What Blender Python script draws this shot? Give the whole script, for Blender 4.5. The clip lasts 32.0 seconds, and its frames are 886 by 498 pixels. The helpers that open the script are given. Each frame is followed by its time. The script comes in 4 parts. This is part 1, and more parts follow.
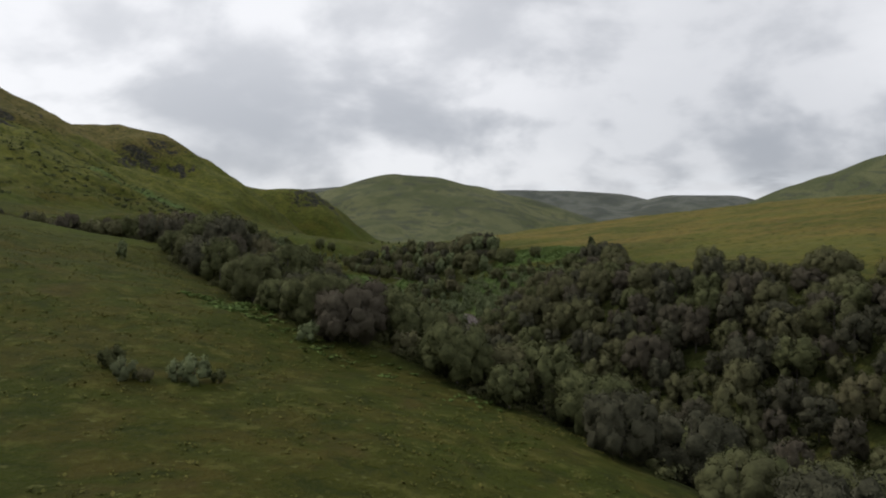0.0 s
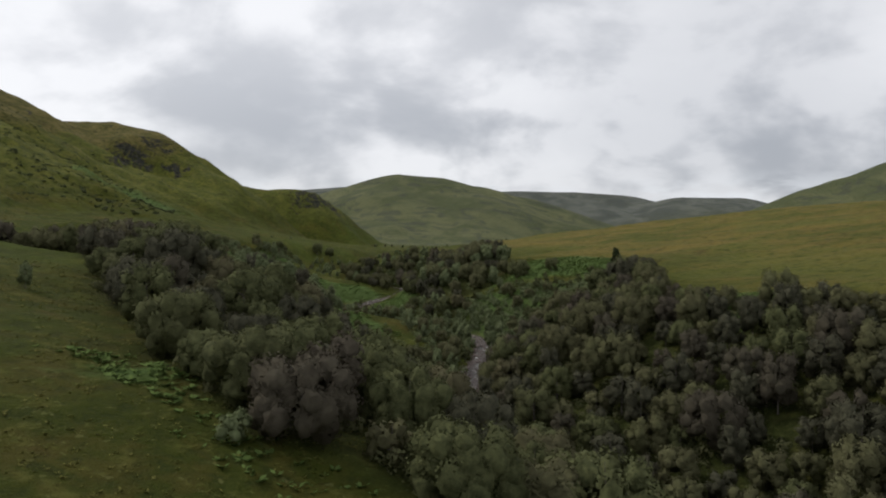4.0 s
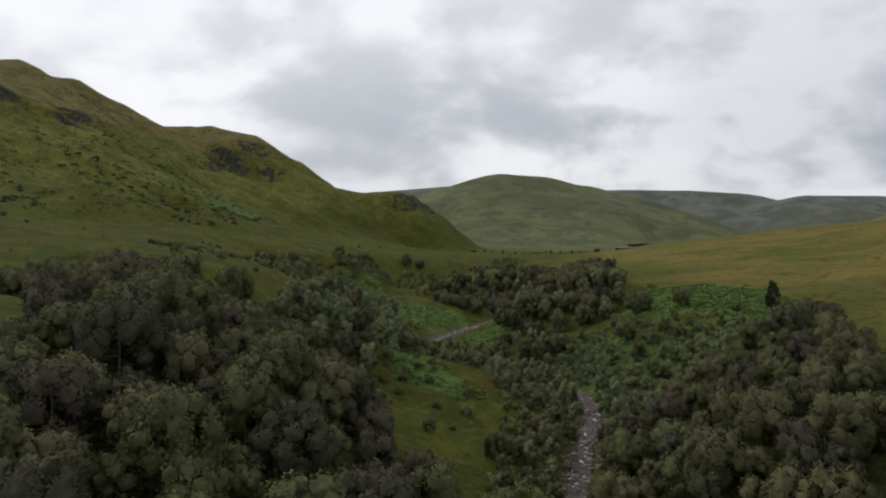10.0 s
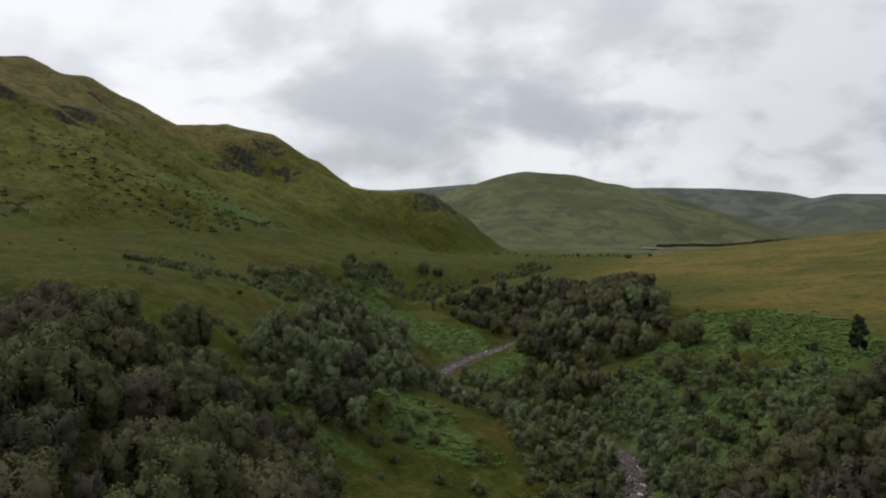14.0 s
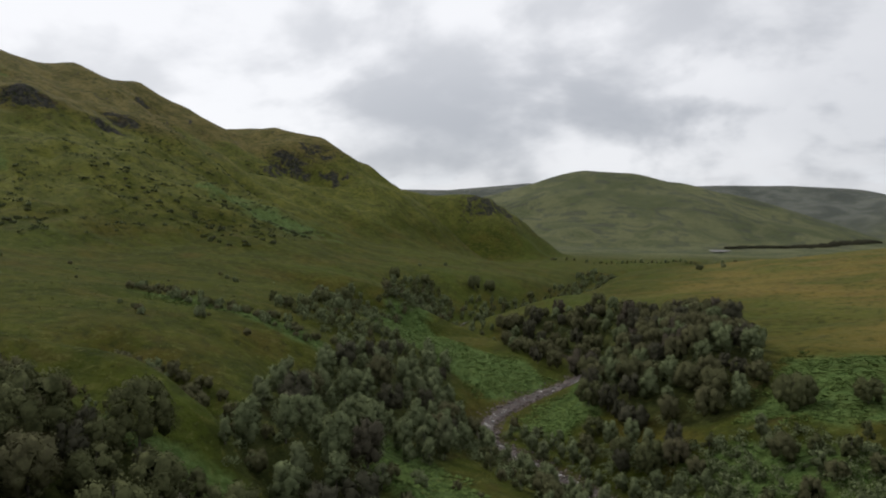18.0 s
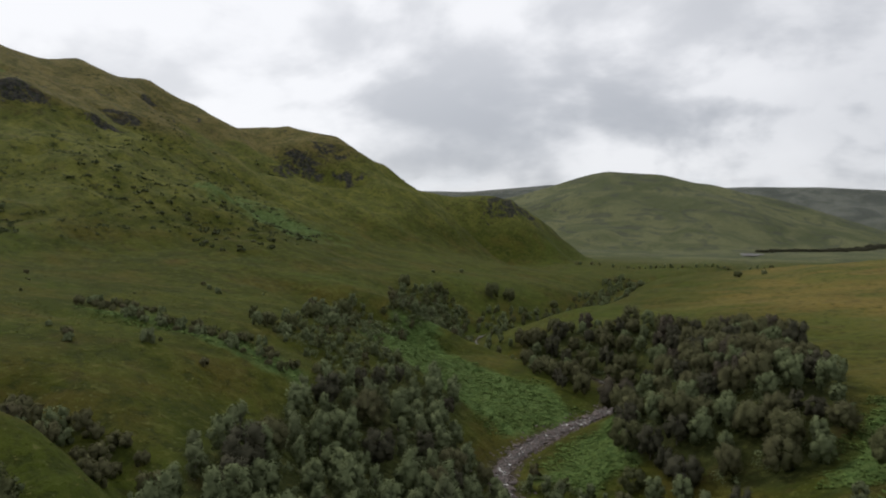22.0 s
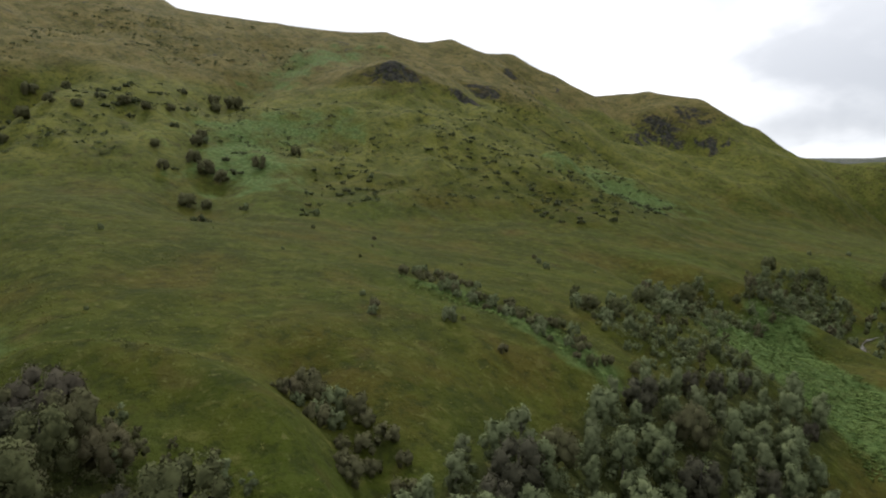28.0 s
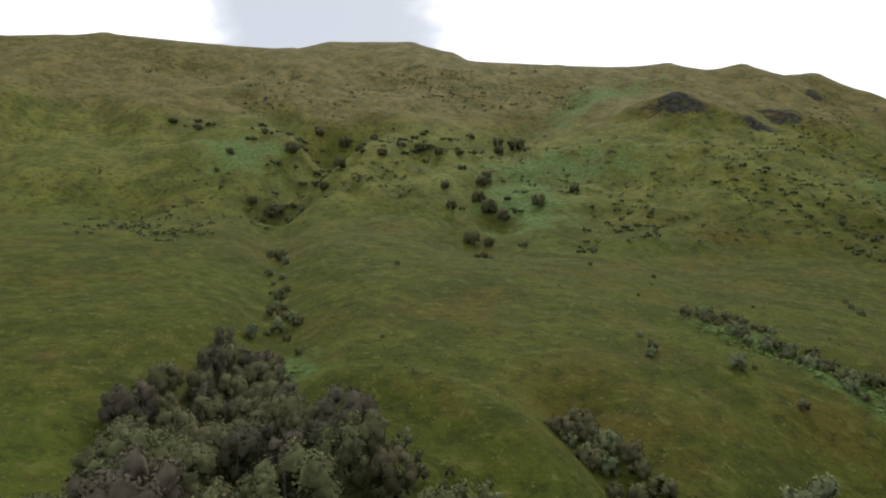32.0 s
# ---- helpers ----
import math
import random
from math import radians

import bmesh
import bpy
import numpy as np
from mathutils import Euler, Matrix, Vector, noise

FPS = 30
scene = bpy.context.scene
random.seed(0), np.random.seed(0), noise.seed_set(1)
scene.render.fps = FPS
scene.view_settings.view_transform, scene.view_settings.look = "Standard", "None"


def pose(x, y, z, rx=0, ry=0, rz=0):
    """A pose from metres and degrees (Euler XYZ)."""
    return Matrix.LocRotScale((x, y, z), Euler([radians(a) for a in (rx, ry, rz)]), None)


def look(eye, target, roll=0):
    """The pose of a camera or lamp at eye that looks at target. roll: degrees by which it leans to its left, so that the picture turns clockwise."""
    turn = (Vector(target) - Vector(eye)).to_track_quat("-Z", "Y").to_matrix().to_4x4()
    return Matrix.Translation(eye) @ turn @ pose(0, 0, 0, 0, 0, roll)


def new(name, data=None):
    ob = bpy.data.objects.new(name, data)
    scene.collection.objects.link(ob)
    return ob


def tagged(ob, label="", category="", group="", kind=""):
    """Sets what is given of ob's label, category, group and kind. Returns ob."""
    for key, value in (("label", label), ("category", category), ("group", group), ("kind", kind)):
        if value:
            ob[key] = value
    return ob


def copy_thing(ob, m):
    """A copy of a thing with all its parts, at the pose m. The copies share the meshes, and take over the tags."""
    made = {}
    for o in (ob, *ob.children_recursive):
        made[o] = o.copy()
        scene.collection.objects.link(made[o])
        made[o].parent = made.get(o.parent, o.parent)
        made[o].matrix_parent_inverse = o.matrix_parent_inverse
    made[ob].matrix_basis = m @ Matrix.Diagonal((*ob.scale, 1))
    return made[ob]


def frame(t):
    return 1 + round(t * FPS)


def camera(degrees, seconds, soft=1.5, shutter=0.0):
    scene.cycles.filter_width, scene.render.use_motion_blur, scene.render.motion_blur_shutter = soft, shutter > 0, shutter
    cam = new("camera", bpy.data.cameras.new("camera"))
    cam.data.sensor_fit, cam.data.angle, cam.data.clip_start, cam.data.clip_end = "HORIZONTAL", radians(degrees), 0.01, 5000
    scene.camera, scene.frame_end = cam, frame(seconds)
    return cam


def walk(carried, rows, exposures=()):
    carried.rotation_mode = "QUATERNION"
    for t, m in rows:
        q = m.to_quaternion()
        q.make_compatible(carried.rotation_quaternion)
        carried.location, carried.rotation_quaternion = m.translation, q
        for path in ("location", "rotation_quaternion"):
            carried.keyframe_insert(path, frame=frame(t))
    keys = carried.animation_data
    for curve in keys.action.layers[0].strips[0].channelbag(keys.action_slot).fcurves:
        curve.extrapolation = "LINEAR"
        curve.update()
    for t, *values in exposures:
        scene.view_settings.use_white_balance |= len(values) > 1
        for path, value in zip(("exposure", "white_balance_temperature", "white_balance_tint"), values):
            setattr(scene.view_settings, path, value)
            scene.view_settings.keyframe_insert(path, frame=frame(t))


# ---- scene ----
cam = camera(64.6, 32.0, soft=2.0)
METRES, EYE, TILT, LEAN, TURN = 220.0, 40.0, -1.0, 0.0, 0.0
ROWS = [
    (0.0, 0.0, 0.0, 0.0, 0.0, 0.0, -0.0),
    (0.5, -0.0009, 0.0199, 0.0001, 0.05, 0.02, -0.01),
    (1.0, -0.0013, 0.0398, 0.0004, 0.1, 0.03, -0.04),
    (1.5, -0.0014, 0.0597, 0.0024, 0.16, 0.03, -0.11),
    (2.0, -0.0012, 0.0796, 0.0053, 0.22, 0.03, -0.2),
    (2.5, -0.0009, 0.0981, 0.0083, 0.28, 0.03, -0.25),
    (3.0, -0.0004, 0.1191, 0.0118, 0.34, 0.03, -0.3),
    (3.5, 0.0002, 0.1391, 0.0156, 0.4, 0.04, -0.34),
    (5.5, 0.0028, 0.2181, 0.0302, 1.3, 0.05, -0.48),
    (6.0, 0.0034, 0.238, 0.0336, 2.29, 0.03, -0.54),
    (6.5, 0.0041, 0.2579, 0.037, 3.04, 0.02, -0.53),
    (7.0, 0.0046, 0.2765, 0.0402, 3.61, 0.01, -0.56),
    (7.5, 0.0053, 0.2977, 0.0441, 4.44, -0.01, -0.52),
    (8.0, 0.0057, 0.3178, 0.0478, 5.3, -0.04, -0.51),
    (8.5, 0.0061, 0.3378, 0.0516, 6.2, -0.08, -0.54),
    (9.0, 0.0061, 0.3566, 0.0551, 7.06, -0.12, -0.63),
    (9.5, 0.006, 0.3767, 0.0588, 7.96, -0.14, -0.67),
    (10.0, 0.0057, 0.3979, 0.0627, 8.9, -0.16, -0.69),
    (10.5, 0.005, 0.4163, 0.0661, 9.59, -0.19, -0.73),
    (11.0, 0.0044, 0.436, 0.0697, 10.14, -0.23, -0.75),
    (11.5, 0.0035, 0.4556, 0.073, 10.33, -0.26, -0.77),
    (12.0, 0.0024, 0.4765, 0.0766, 10.5, -0.28, -0.78),
    (12.5, 0.0012, 0.4948, 0.0799, 10.6, -0.32, -0.79),
    (13.0, -0.0002, 0.5145, 0.0836, 10.7, -0.36, -0.83),
    (13.5, -0.0016, 0.5341, 0.088, 10.82, -0.41, -0.86),
    (15.5, -0.01, 0.6127, 0.1071, 12.1, -0.52, -0.89),
    (16.0, -0.0119, 0.633, 0.112, 13.08, -0.57, -0.9),
    (16.5, -0.0142, 0.6528, 0.1168, 14.18, -0.6, -0.94),
    (17.0, -0.0161, 0.6721, 0.1214, 14.9, -0.62, -0.88),
    (17.5, -0.0186, 0.6918, 0.1254, 15.37, -0.61, -0.84),
    (18.0, -0.0209, 0.7126, 0.1297, 15.58, -0.6, -0.79),
    (18.5, -0.0234, 0.7303, 0.1326, 15.62, -0.57, -0.73),
    (19.0, -0.0262, 0.7495, 0.1344, 15.68, -0.52, -0.69),
    (19.5, -0.029, 0.7687, 0.1348, 15.75, -0.47, -0.66),
    (20.0, -0.032, 0.7881, 0.1349, 15.82, -0.45, -0.66),
    (20.5, -0.0351, 0.8077, 0.1353, 15.9, -0.48, -0.73),
    (21.0, -0.0382, 0.8269, 0.136, 15.99, -0.48, -0.76),
    (21.5, -0.042, 0.8467, 0.1364, 16.26, -0.48, -0.82),
    (22.0, -0.0449, 0.8662, 0.1371, 17.42, -0.48, -0.92),
    (22.5, -0.0481, 0.8857, 0.1378, 18.34, -0.51, -0.97),
    (23.0, -0.0513, 0.9042, 0.1387, 19.78, -0.78, -1.14),
    (23.5, -0.0539, 0.9213, 0.1399, 21.9, -1.13, -1.35),
    (24.0, -0.0567, 0.937, 0.1409, 24.2, -1.47, -1.58),
    (24.5, -0.0592, 0.9507, 0.1421, 26.6, -1.78, -1.76),
    (26.5, -0.0648, 0.9754, 0.144, 37.0, -2.11, -2.67),
    (27.0, -0.0641, 0.9762, 0.1434, 40.19, -2.58, -2.57),
    (27.5, -0.0641, 0.9764, 0.1431, 43.36, -3.2, -2.34),
    (28.0, -0.0637, 0.9766, 0.1428, 46.48, -3.69, -2.06),
    (28.5, -0.0637, 0.9771, 0.1424, 49.5, -4.07, -1.82),
    (29.0, -0.0638, 0.9778, 0.1426, 52.26, -4.34, -1.71),
    (29.5, -0.0639, 0.9784, 0.1432, 54.55, -3.38, -1.68),
    (30.0, -0.0639, 0.9789, 0.1435, 56.74, -2.0, -1.65),
    (30.5, -0.0641, 0.9797, 0.1435, 59.14, -1.39, -1.7),
    (31.0, -0.0646, 0.98, 0.1438, 62.28, -1.46, -1.71),
    (31.5, -0.0648, 0.9803, 0.144, 65.7, -1.48, -1.72),
    (32.0, -0.065, 0.9806, 0.1442, 69.0, -1.5, -1.73),
]
EXPOSURES = [(0.0, 0.0), (22.0, 0.0), (24.5, 0.15), (27.0, 0.34), (28.0, 0.48), (29.0, 0.66), (30.0, 0.8), (31.0, 0.55), (32.0, 0.64)]
walk(cam, [(t, pose(0, 0, EYE, TILT, LEAN, TURN) @ pose(METRES * x, METRES * y, METRES * z, 90 + pitch, roll, yaw)) for t, x, y, z, yaw, pitch, roll in ROWS], EXPOSURES)


# ---- light: overcast daylight ----
world = bpy.data.worlds.new("sky")
scene.world = world
world.use_nodes = True
SUN_TURN, SUN_UP = -62.0, 40.0  # compass bearing from +y (clockwise) and height, degrees


class Nodes:
    """A short way to write node trees."""

    def __init__(self, tree):
        self.tree = tree
        tree.nodes.clear()

    def add(self, kind, inputs=None, **props):
        n = self.tree.nodes.new(kind)
        for k, v in props.items():
            setattr(n, k, v)
        for k, v in (inputs or {}).items():
            if isinstance(v, bpy.types.NodeSocket):
                self.tree.links.new(v, n.inputs[k])
            else:
                n.inputs[k].default_value = v
        return n

    def math(self, op, a, b=0.0, c=0.0, clamp=False):
        n = self.add("ShaderNodeMath", operation=op, use_clamp=clamp)
        for i, v in enumerate((a, b, c)):
            if isinstance(v, bpy.types.NodeSocket):
                self.tree.links.new(v, n.inputs[i])
            else:
                n.inputs[i].default_value = v
        return n.outputs[0]

    def mix(self, fac, a, b, blend="MIX"):
        n = self.add("ShaderNodeMix", data_type="RGBA", blend_type=blend)
        for i, v in ((0, fac), (6, a), (7, b)):
            if isinstance(v, bpy.types.NodeSocket):
                self.tree.links.new(v, n.inputs[i])
            elif i == 0:
                n.inputs[i].default_value = v
            else:
                n.inputs[i].default_value = (*v, 1.0)
        return n.outputs[2]

    def noise(self, vec, scale, detail=4.0, rough=0.55, distort=0.0):
        n = self.add("ShaderNodeTexNoise", {"Scale": scale, "Detail": detail, "Roughness": rough, "Distortion": distort})
        if vec is not None:
            self.tree.links.new(vec, n.inputs["Vector"])
        return n.outputs["Fac"]

    def ramp(self, fac, low, high):
        """0 to 1 as fac goes from low to high."""
        n = self.add("ShaderNodeMapRange", {"Value": fac, "From Min": low, "From Max": high}, interpolation_type="SMOOTHSTEP")
        return n.outputs[0]


def make_sky():
    w = Nodes(world.node_tree)
    coord = w.add("ShaderNodeTexCoord").outputs["Generated"]
    sep = w.add("ShaderNodeSeparateXYZ", {0: coord})
    up = w.math("MAXIMUM", sep.outputs[2], 0.0)
    flat = w.math("ADD", up, 0.24)
    deck = w.add("ShaderNodeCombineXYZ", {0: w.math("DIVIDE", sep.outputs[0], flat), 1: w.math("DIVIDE", sep.outputs[1], flat), 2: 0.0}).outputs[0]
    puffs = w.add("ShaderNodeMapping", {"Vector": coord, "Scale": (1.0, 1.0, 1.75), "Location": (0.35, 0.1, 0.2)}).outputs[0]
    big = w.math("ADD", w.math("MULTIPLY", w.noise(puffs, 4.2, 5.0, 0.5, 0.25), 0.8), w.math("MULTIPLY", w.noise(deck, 1.05, 4.0, 0.45), 0.2))
    small = w.noise(puffs, 11.0, 5.0, 0.5)
    cover = w.math("ADD", w.math("MULTIPLY", big, 0.76), w.math("MULTIPLY", small, 0.24))
    thick = w.ramp(cover, 0.465, 0.62)
    # the deck is thickest, seen edge-on, a little above the hills, ahead and to the right
    ahead = w.ramp(w.math("ADD", sep.outputs[0], w.math("MULTIPLY", sep.outputs[1], 0.8)), 0.05, 0.55)
    low = w.math("MULTIPLY", w.ramp(up, 0.27, 0.13), ahead)
    thick = w.math("MULTIPLY", w.math("ADD", thick, w.math("MULTIPLY", low, 0.10)), w.math("ADD", 0.38, w.math("MULTIPLY", low, 0.62)))
    thick = w.math("MULTIPLY", thick, w.math("ADD", 0.76, w.math("MULTIPLY", w.ramp(sep.outputs[0], -0.45, 0.5), 0.34)))
    # one dark cloud over the western hill
    gap = w.add("ShaderNodeVectorMath", {0: coord, 1: (-0.940, 0.190, 0.300)}, operation="DISTANCE").outputs["Value"]
    west_cloud = w.ramp(w.math("ADD", gap, w.math("MULTIPLY", w.math("SUBTRACT", small, 0.5), 0.16)), 0.185, 0.10)
    thick = w.math("MAXIMUM", thick, w.math("MULTIPLY", west_cloud, 1.5))
    # the heavier banks down the glen
    for way, far, near, most in (((0.34, 0.90, 0.19), 0.42, 0.06, 0.26), ((-0.25, 0.955, 0.12), 0.20, 0.05, 0.16)):
        bank = w.add("ShaderNodeVectorMath", {0: coord, 1: way}, operation="DISTANCE").outputs["Value"]
        bank = w.ramp(w.math("ADD", bank, w.math("MULTIPLY", w.math("SUBTRACT", big, 0.5), -0.7)), far, near)
        thick = w.math("ADD", thick, w.math("MULTIPLY", bank, most))
    bright, grey = (0.965, 0.97, 1.0), (0.13, 0.16, 0.215)
    colour = w.mix(w.math("DIVIDE", thick, w.math("ADD", thick, 0.78)), bright, grey)
    gap = w.math("MULTIPLY", w.ramp(up, 0.10, 0.05), w.ramp(w.noise(deck, 2.2, 4.0), 0.46, 0.60))
    colour = w.mix(w.math("MULTIPLY", gap, 0.7), colour, (0.82, 0.85, 0.90))
    clouds = w.add("ShaderNodeBackground", {"Color": colour, "Strength": 1.0})
    air = w.add("ShaderNodeTexSky", sky_type="NISHITA", sun_disc=False, sun_elevation=radians(SUN_UP), sun_rotation=radians(SUN_TURN))
    blue = w.add("ShaderNodeBackground", {"Color": air.outputs[0], "Strength": 0.10})
    both = w.add("ShaderNodeMixShader", {0: 0.93, 1: blue.outputs[0], 2: clouds.outputs[0]})
    w.add("ShaderNodeOutputWorld", {0: both.outputs[0]})


make_sky()
sun_data = bpy.data.lights.new("sun", "SUN")
sun_data.energy, sun_data.angle, sun_data.color = 1.7, radians(9), (1.0, 0.95, 0.86)
sun = new("sun", sun_data)
sun.matrix_world = look((0, 0, 300), (-300 * math.sin(radians(SUN_TURN)) * math.cos(radians(SUN_UP)), -300 * math.cos(radians(SUN_TURN)) * math.cos(radians(SUN_UP)), 300 - 300 * math.sin(radians(SUN_UP))))

# ---- the land: heights in metres ----
# TERRAIN
STREAM = [(130, -220, -14), (98, -70, -7), (70, 35, -2), (45, 105, 0), (20, 155, 2.5), (5, 195, 4.5), (6, 215, 5), (9, 245, 6), (12, 270, 7), (9, 288, 8),
          (-3, 304, 8.3), (-23, 322, 8.6), (-41, 340, 8.9), (-46, 357, 9.4), (-43, 373, 10.4), (-36, 389, 11.6), (-26, 408, 12.8), (-23, 434, 13.6), (-42, 458, 14.8),
          (-73, 475, 16), (-89, 495, 17), (-90, 520, 17.8), (-75, 564, 18.3), (-50, 633, 18.8), (-42, 690, 19.2), (-34, 788, 20.5), (20, 900, 23.5), (90, 1100, 27), (150, 1600, 30)]
CREST = [(-760, -800, 230), (-720, -400, 230), (-690, -50, 214), (-701, 80, 222), (-712, 160, 236), (-703, 260, 233), (-696, 324, 235), (-718, 366, 251), (-698, 442, 254),
         (-666, 471, 240), (-622, 474, 222), (-577, 541, 215), (-538, 583, 209), (-516, 614, 211), (-506, 648, 206), (-492, 673, 211), (-511, 737, 211), (-518, 785, 219),
         (-484, 807, 198), (-433, 838, 169), (-404, 872, 179), (-352, 880, 167), (-307, 901, 140), (-316, 1011, 121), (-300, 1070, 116), (-205, 1090, 106), (-165, 1140, 78)]
FAR_HILL = [(-900, 2700, 190), (-560, 2600, 180), (-340, 2580, 226), (-186, 2590, 272), (-50, 2600, 262), (96, 2600, 230), (243, 2590, 194), (410, 2570, 130), (570, 2540, 76)]
BACK_RIDGES = [[(-2200, 4100, 330), (-1114, 4200, 302), (-623, 4200, 338), (0, 4100, 300), (355, 3800, 292), (662, 3800, 290), (907, 3800, 276), (1120, 3800, 232), (1700, 3700, 200)],
               [(1020, 3500, 190), (1132, 3500, 247), (1428, 3500, 246), (1541, 3500, 200), (2400, 3300, 240)]]
EAST_HILL = [(600, 1640, 40), (691, 1600, 110), (820, 1600, 163), (885, 1600, 184), (1011, 1600, 228), (1300, 1450, 290), (1500, 900, 300), (1500, 0, 270), (1400, -800, 220)]


def hash_grid(ix, iy, seed):
    """Random 0 to 1 for whole numbers."""
    n = (ix.astype(np.int64) * 374761393 + iy.astype(np.int64) * 668265263 + seed * 2147483647) & 0xFFFFFFFF
    n = ((n ^ (n >> 13)) * 1274126177) & 0xFFFFFFFF
    n = ((n ^ (n >> 16)) * 2246822519) & 0xFFFFFFFF
    return ((n ^ (n >> 15)) & 0xFFFFFF) / float(0xFFFFFF)


def value_noise(x, y, seed):
    """Smooth noise, -1 to 1, one bump a metre."""
    ix, iy = np.floor(x), np.floor(y)
    fx, fy = x - ix, y - iy
    fx, fy = fx * fx * fx * (fx * (fx * 6 - 15) + 10), fy * fy * fy * (fy * (fy * 6 - 15) + 10)
    a, b = hash_grid(ix, iy, seed), hash_grid(ix + 1, iy, seed)
    c, d = hash_grid(ix, iy + 1, seed), hash_grid(ix + 1, iy + 1, seed)
    return 2 * ((a + (b - a) * fx) * (1 - fy) + (c + (d - c) * fx) * fy) - 1


def fbm(x, y, size, octaves=4, seed=0, gain=0.5):
    """Layered noise whose largest bumps are size metres wide."""
    out, amp, k = 0.0, 1.0, 1.0 / size
    for i in range(octaves):
        out = out + amp * value_noise(x * k + 17.3 * i, y * k - 9.1 * i, seed + i)
        amp, k = amp * gain, k * 2.03
    return out


def ease(v, low, high):
    t = np.clip((v - low) / (high - low), 0, 1)
    return t * t * (3 - 2 * t)


def smin(a, b, k):
    h = np.clip(0.5 + 0.5 * (b - a) / k, 0, 1)
    return b + (a - b) * h - k * h * (1 - h)


def smax(a, b, k):
    return -smin(-a, -b, k)


def smooth_line(points, step=4):
    """Catmull-Rom through the points."""
    p = np.array(points, float)
    q = np.vstack([2 * p[0] - p[1], p, 2 * p[-1] - p[-2]])
    out = []
    for i in range(1, len(q) - 2):
        for t in np.arange(step) / step:
            a, b, c, d = q[i - 1], q[i], q[i + 1], q[i + 2]
            out.append(0.5 * (2 * b + (c - a) * t + (2 * a - 5 * b + 4 * c - d) * t * t + (3 * b - a - 3 * c + d) * t ** 3))
    return np.array(out + [p[-1]])


def near_line(x, y, line):
    """Distance to a line, its height there, and on which side (1: left of the way along it)."""
    best, high, side = np.full(x.shape, 1e9), np.zeros(x.shape), np.ones(x.shape)
    for a, b in zip(line[:-1], line[1:]):
        d = b - a
        t = np.clip(((x - a[0]) * d[0] + (y - a[1]) * d[1]) / (d[0] ** 2 + d[1] ** 2), 0, 1)
        qx, qy = x - a[0] - t * d[0], y - a[1] - t * d[1]
        r = np.hypot(qx, qy)
        m = r < best
        best = np.where(m, r, best)
        high = np.where(m, a[2] + t * d[2], high)
        side = np.where(m, np.where(d[0] * qy - d[1] * qx > 0, 1.0, -1.0), side)
    return best, high, side


def ridge(x, y, points, slope, back=None, top=30.0):
    """A ridge whose sides fall by slope; with back, its west side falls by that alone."""
    out, gap = np.full(x.shape, -500.0), np.full(x.shape, 1e9)
    pts = np.array(points, float)
    for a, b in zip(pts[:-1], pts[1:]):
        d = b - a
        t = np.clip(((x - a[0]) * d[0] + (y - a[1]) * d[1]) / (d[0] ** 2 + d[1] ** 2), 0, 1)
        qx, qy = x - a[0] - t * d[0], y - a[1] - t * d[1]
        r = np.sqrt(qx * qx + qy * qy)
        s = slope
        if back is not None:  # steep to the north, gentle behind
            s = slope + 0.09 * ease(0.5 * (a[1] + b[1]), 560, 640) + 0.36 * ease(0.5 * (a[1] + b[1]), 820, 930)
            s = s + 0.42 * ease(qy / (r + 1), -0.25, 0.4)
            s = s + (back - s) * ease(-qx / (r + 1), 0.45, 0.9)
        out = smax(out, a[2] + t * d[2] - s * (np.sqrt(r * r + top * top) - top), 3.0)
        gap = np.minimum(gap, r)
    return out, gap


def gorge_of(x, y, line, cut, bank, knee):
    """The bed and the banks that rise from it, steeper by bank from knee metres out."""
    out = np.full(x.shape, 1e9)
    for a, b in zip(line[:-1], line[1:]):
        d = b - a
        t = np.clip(((x - a[0]) * d[0] + (y - a[1]) * d[1]) / (d[0] ** 2 + d[1] ** 2), 0, 1)
        r = np.hypot(x - a[0] - t * d[0], y - a[1] - t * d[1])
        out = np.minimum(out, a[2] + t * d[2] + cut * np.maximum(r - 4.0, 0) + bank * np.maximum(r - knee, 0))
    return out


STREAM_LINE = smooth_line(STREAM)


# small side valleys: line, depth and half width; and rock faces: place, way uphill, height, half width
GULLIES = [([(-58, 256, 0), (-72, 262, 0), (-85, 267, 0), (-102, 271, 0)], 4.5, 6.5), ([(-106, 219, 0), (-127, 226, 0), (-151, 234, 0), (-186, 241, 0), (-220, 244, 0), (-351, 261, 0), (-434, 309, 0)], 6.0, 11.0),
           ([(-240, 316, 0), (-300, 345, 0), (-355, 372, 0), (-424, 421, 0), (-466, 490, 0)], 6.0, 16.0), ([(-116, 239, 0), (-110, 247, 0), (-100, 253, 0), (-86, 257, 0), (-72, 254, 0)], -3.6, 6.0), ([(-92, 350, 0), (-112, 334, 0), (-120, 322, 0), (-138, 315, 0)], 1.6, 6.0),
           ([(-345, 262, 0), (-392, 284, 0), (-425, 305, 0), (-446, 332, 0)], 9.0, 15.0), ([(-425, 305, 0), (-452, 285, 0), (-520, 262, 0)], 6.0, 13.0), ([(-360, 200, 0), (-430, 190, 0), (-520, 170, 0)], 6.0, 16.0)]
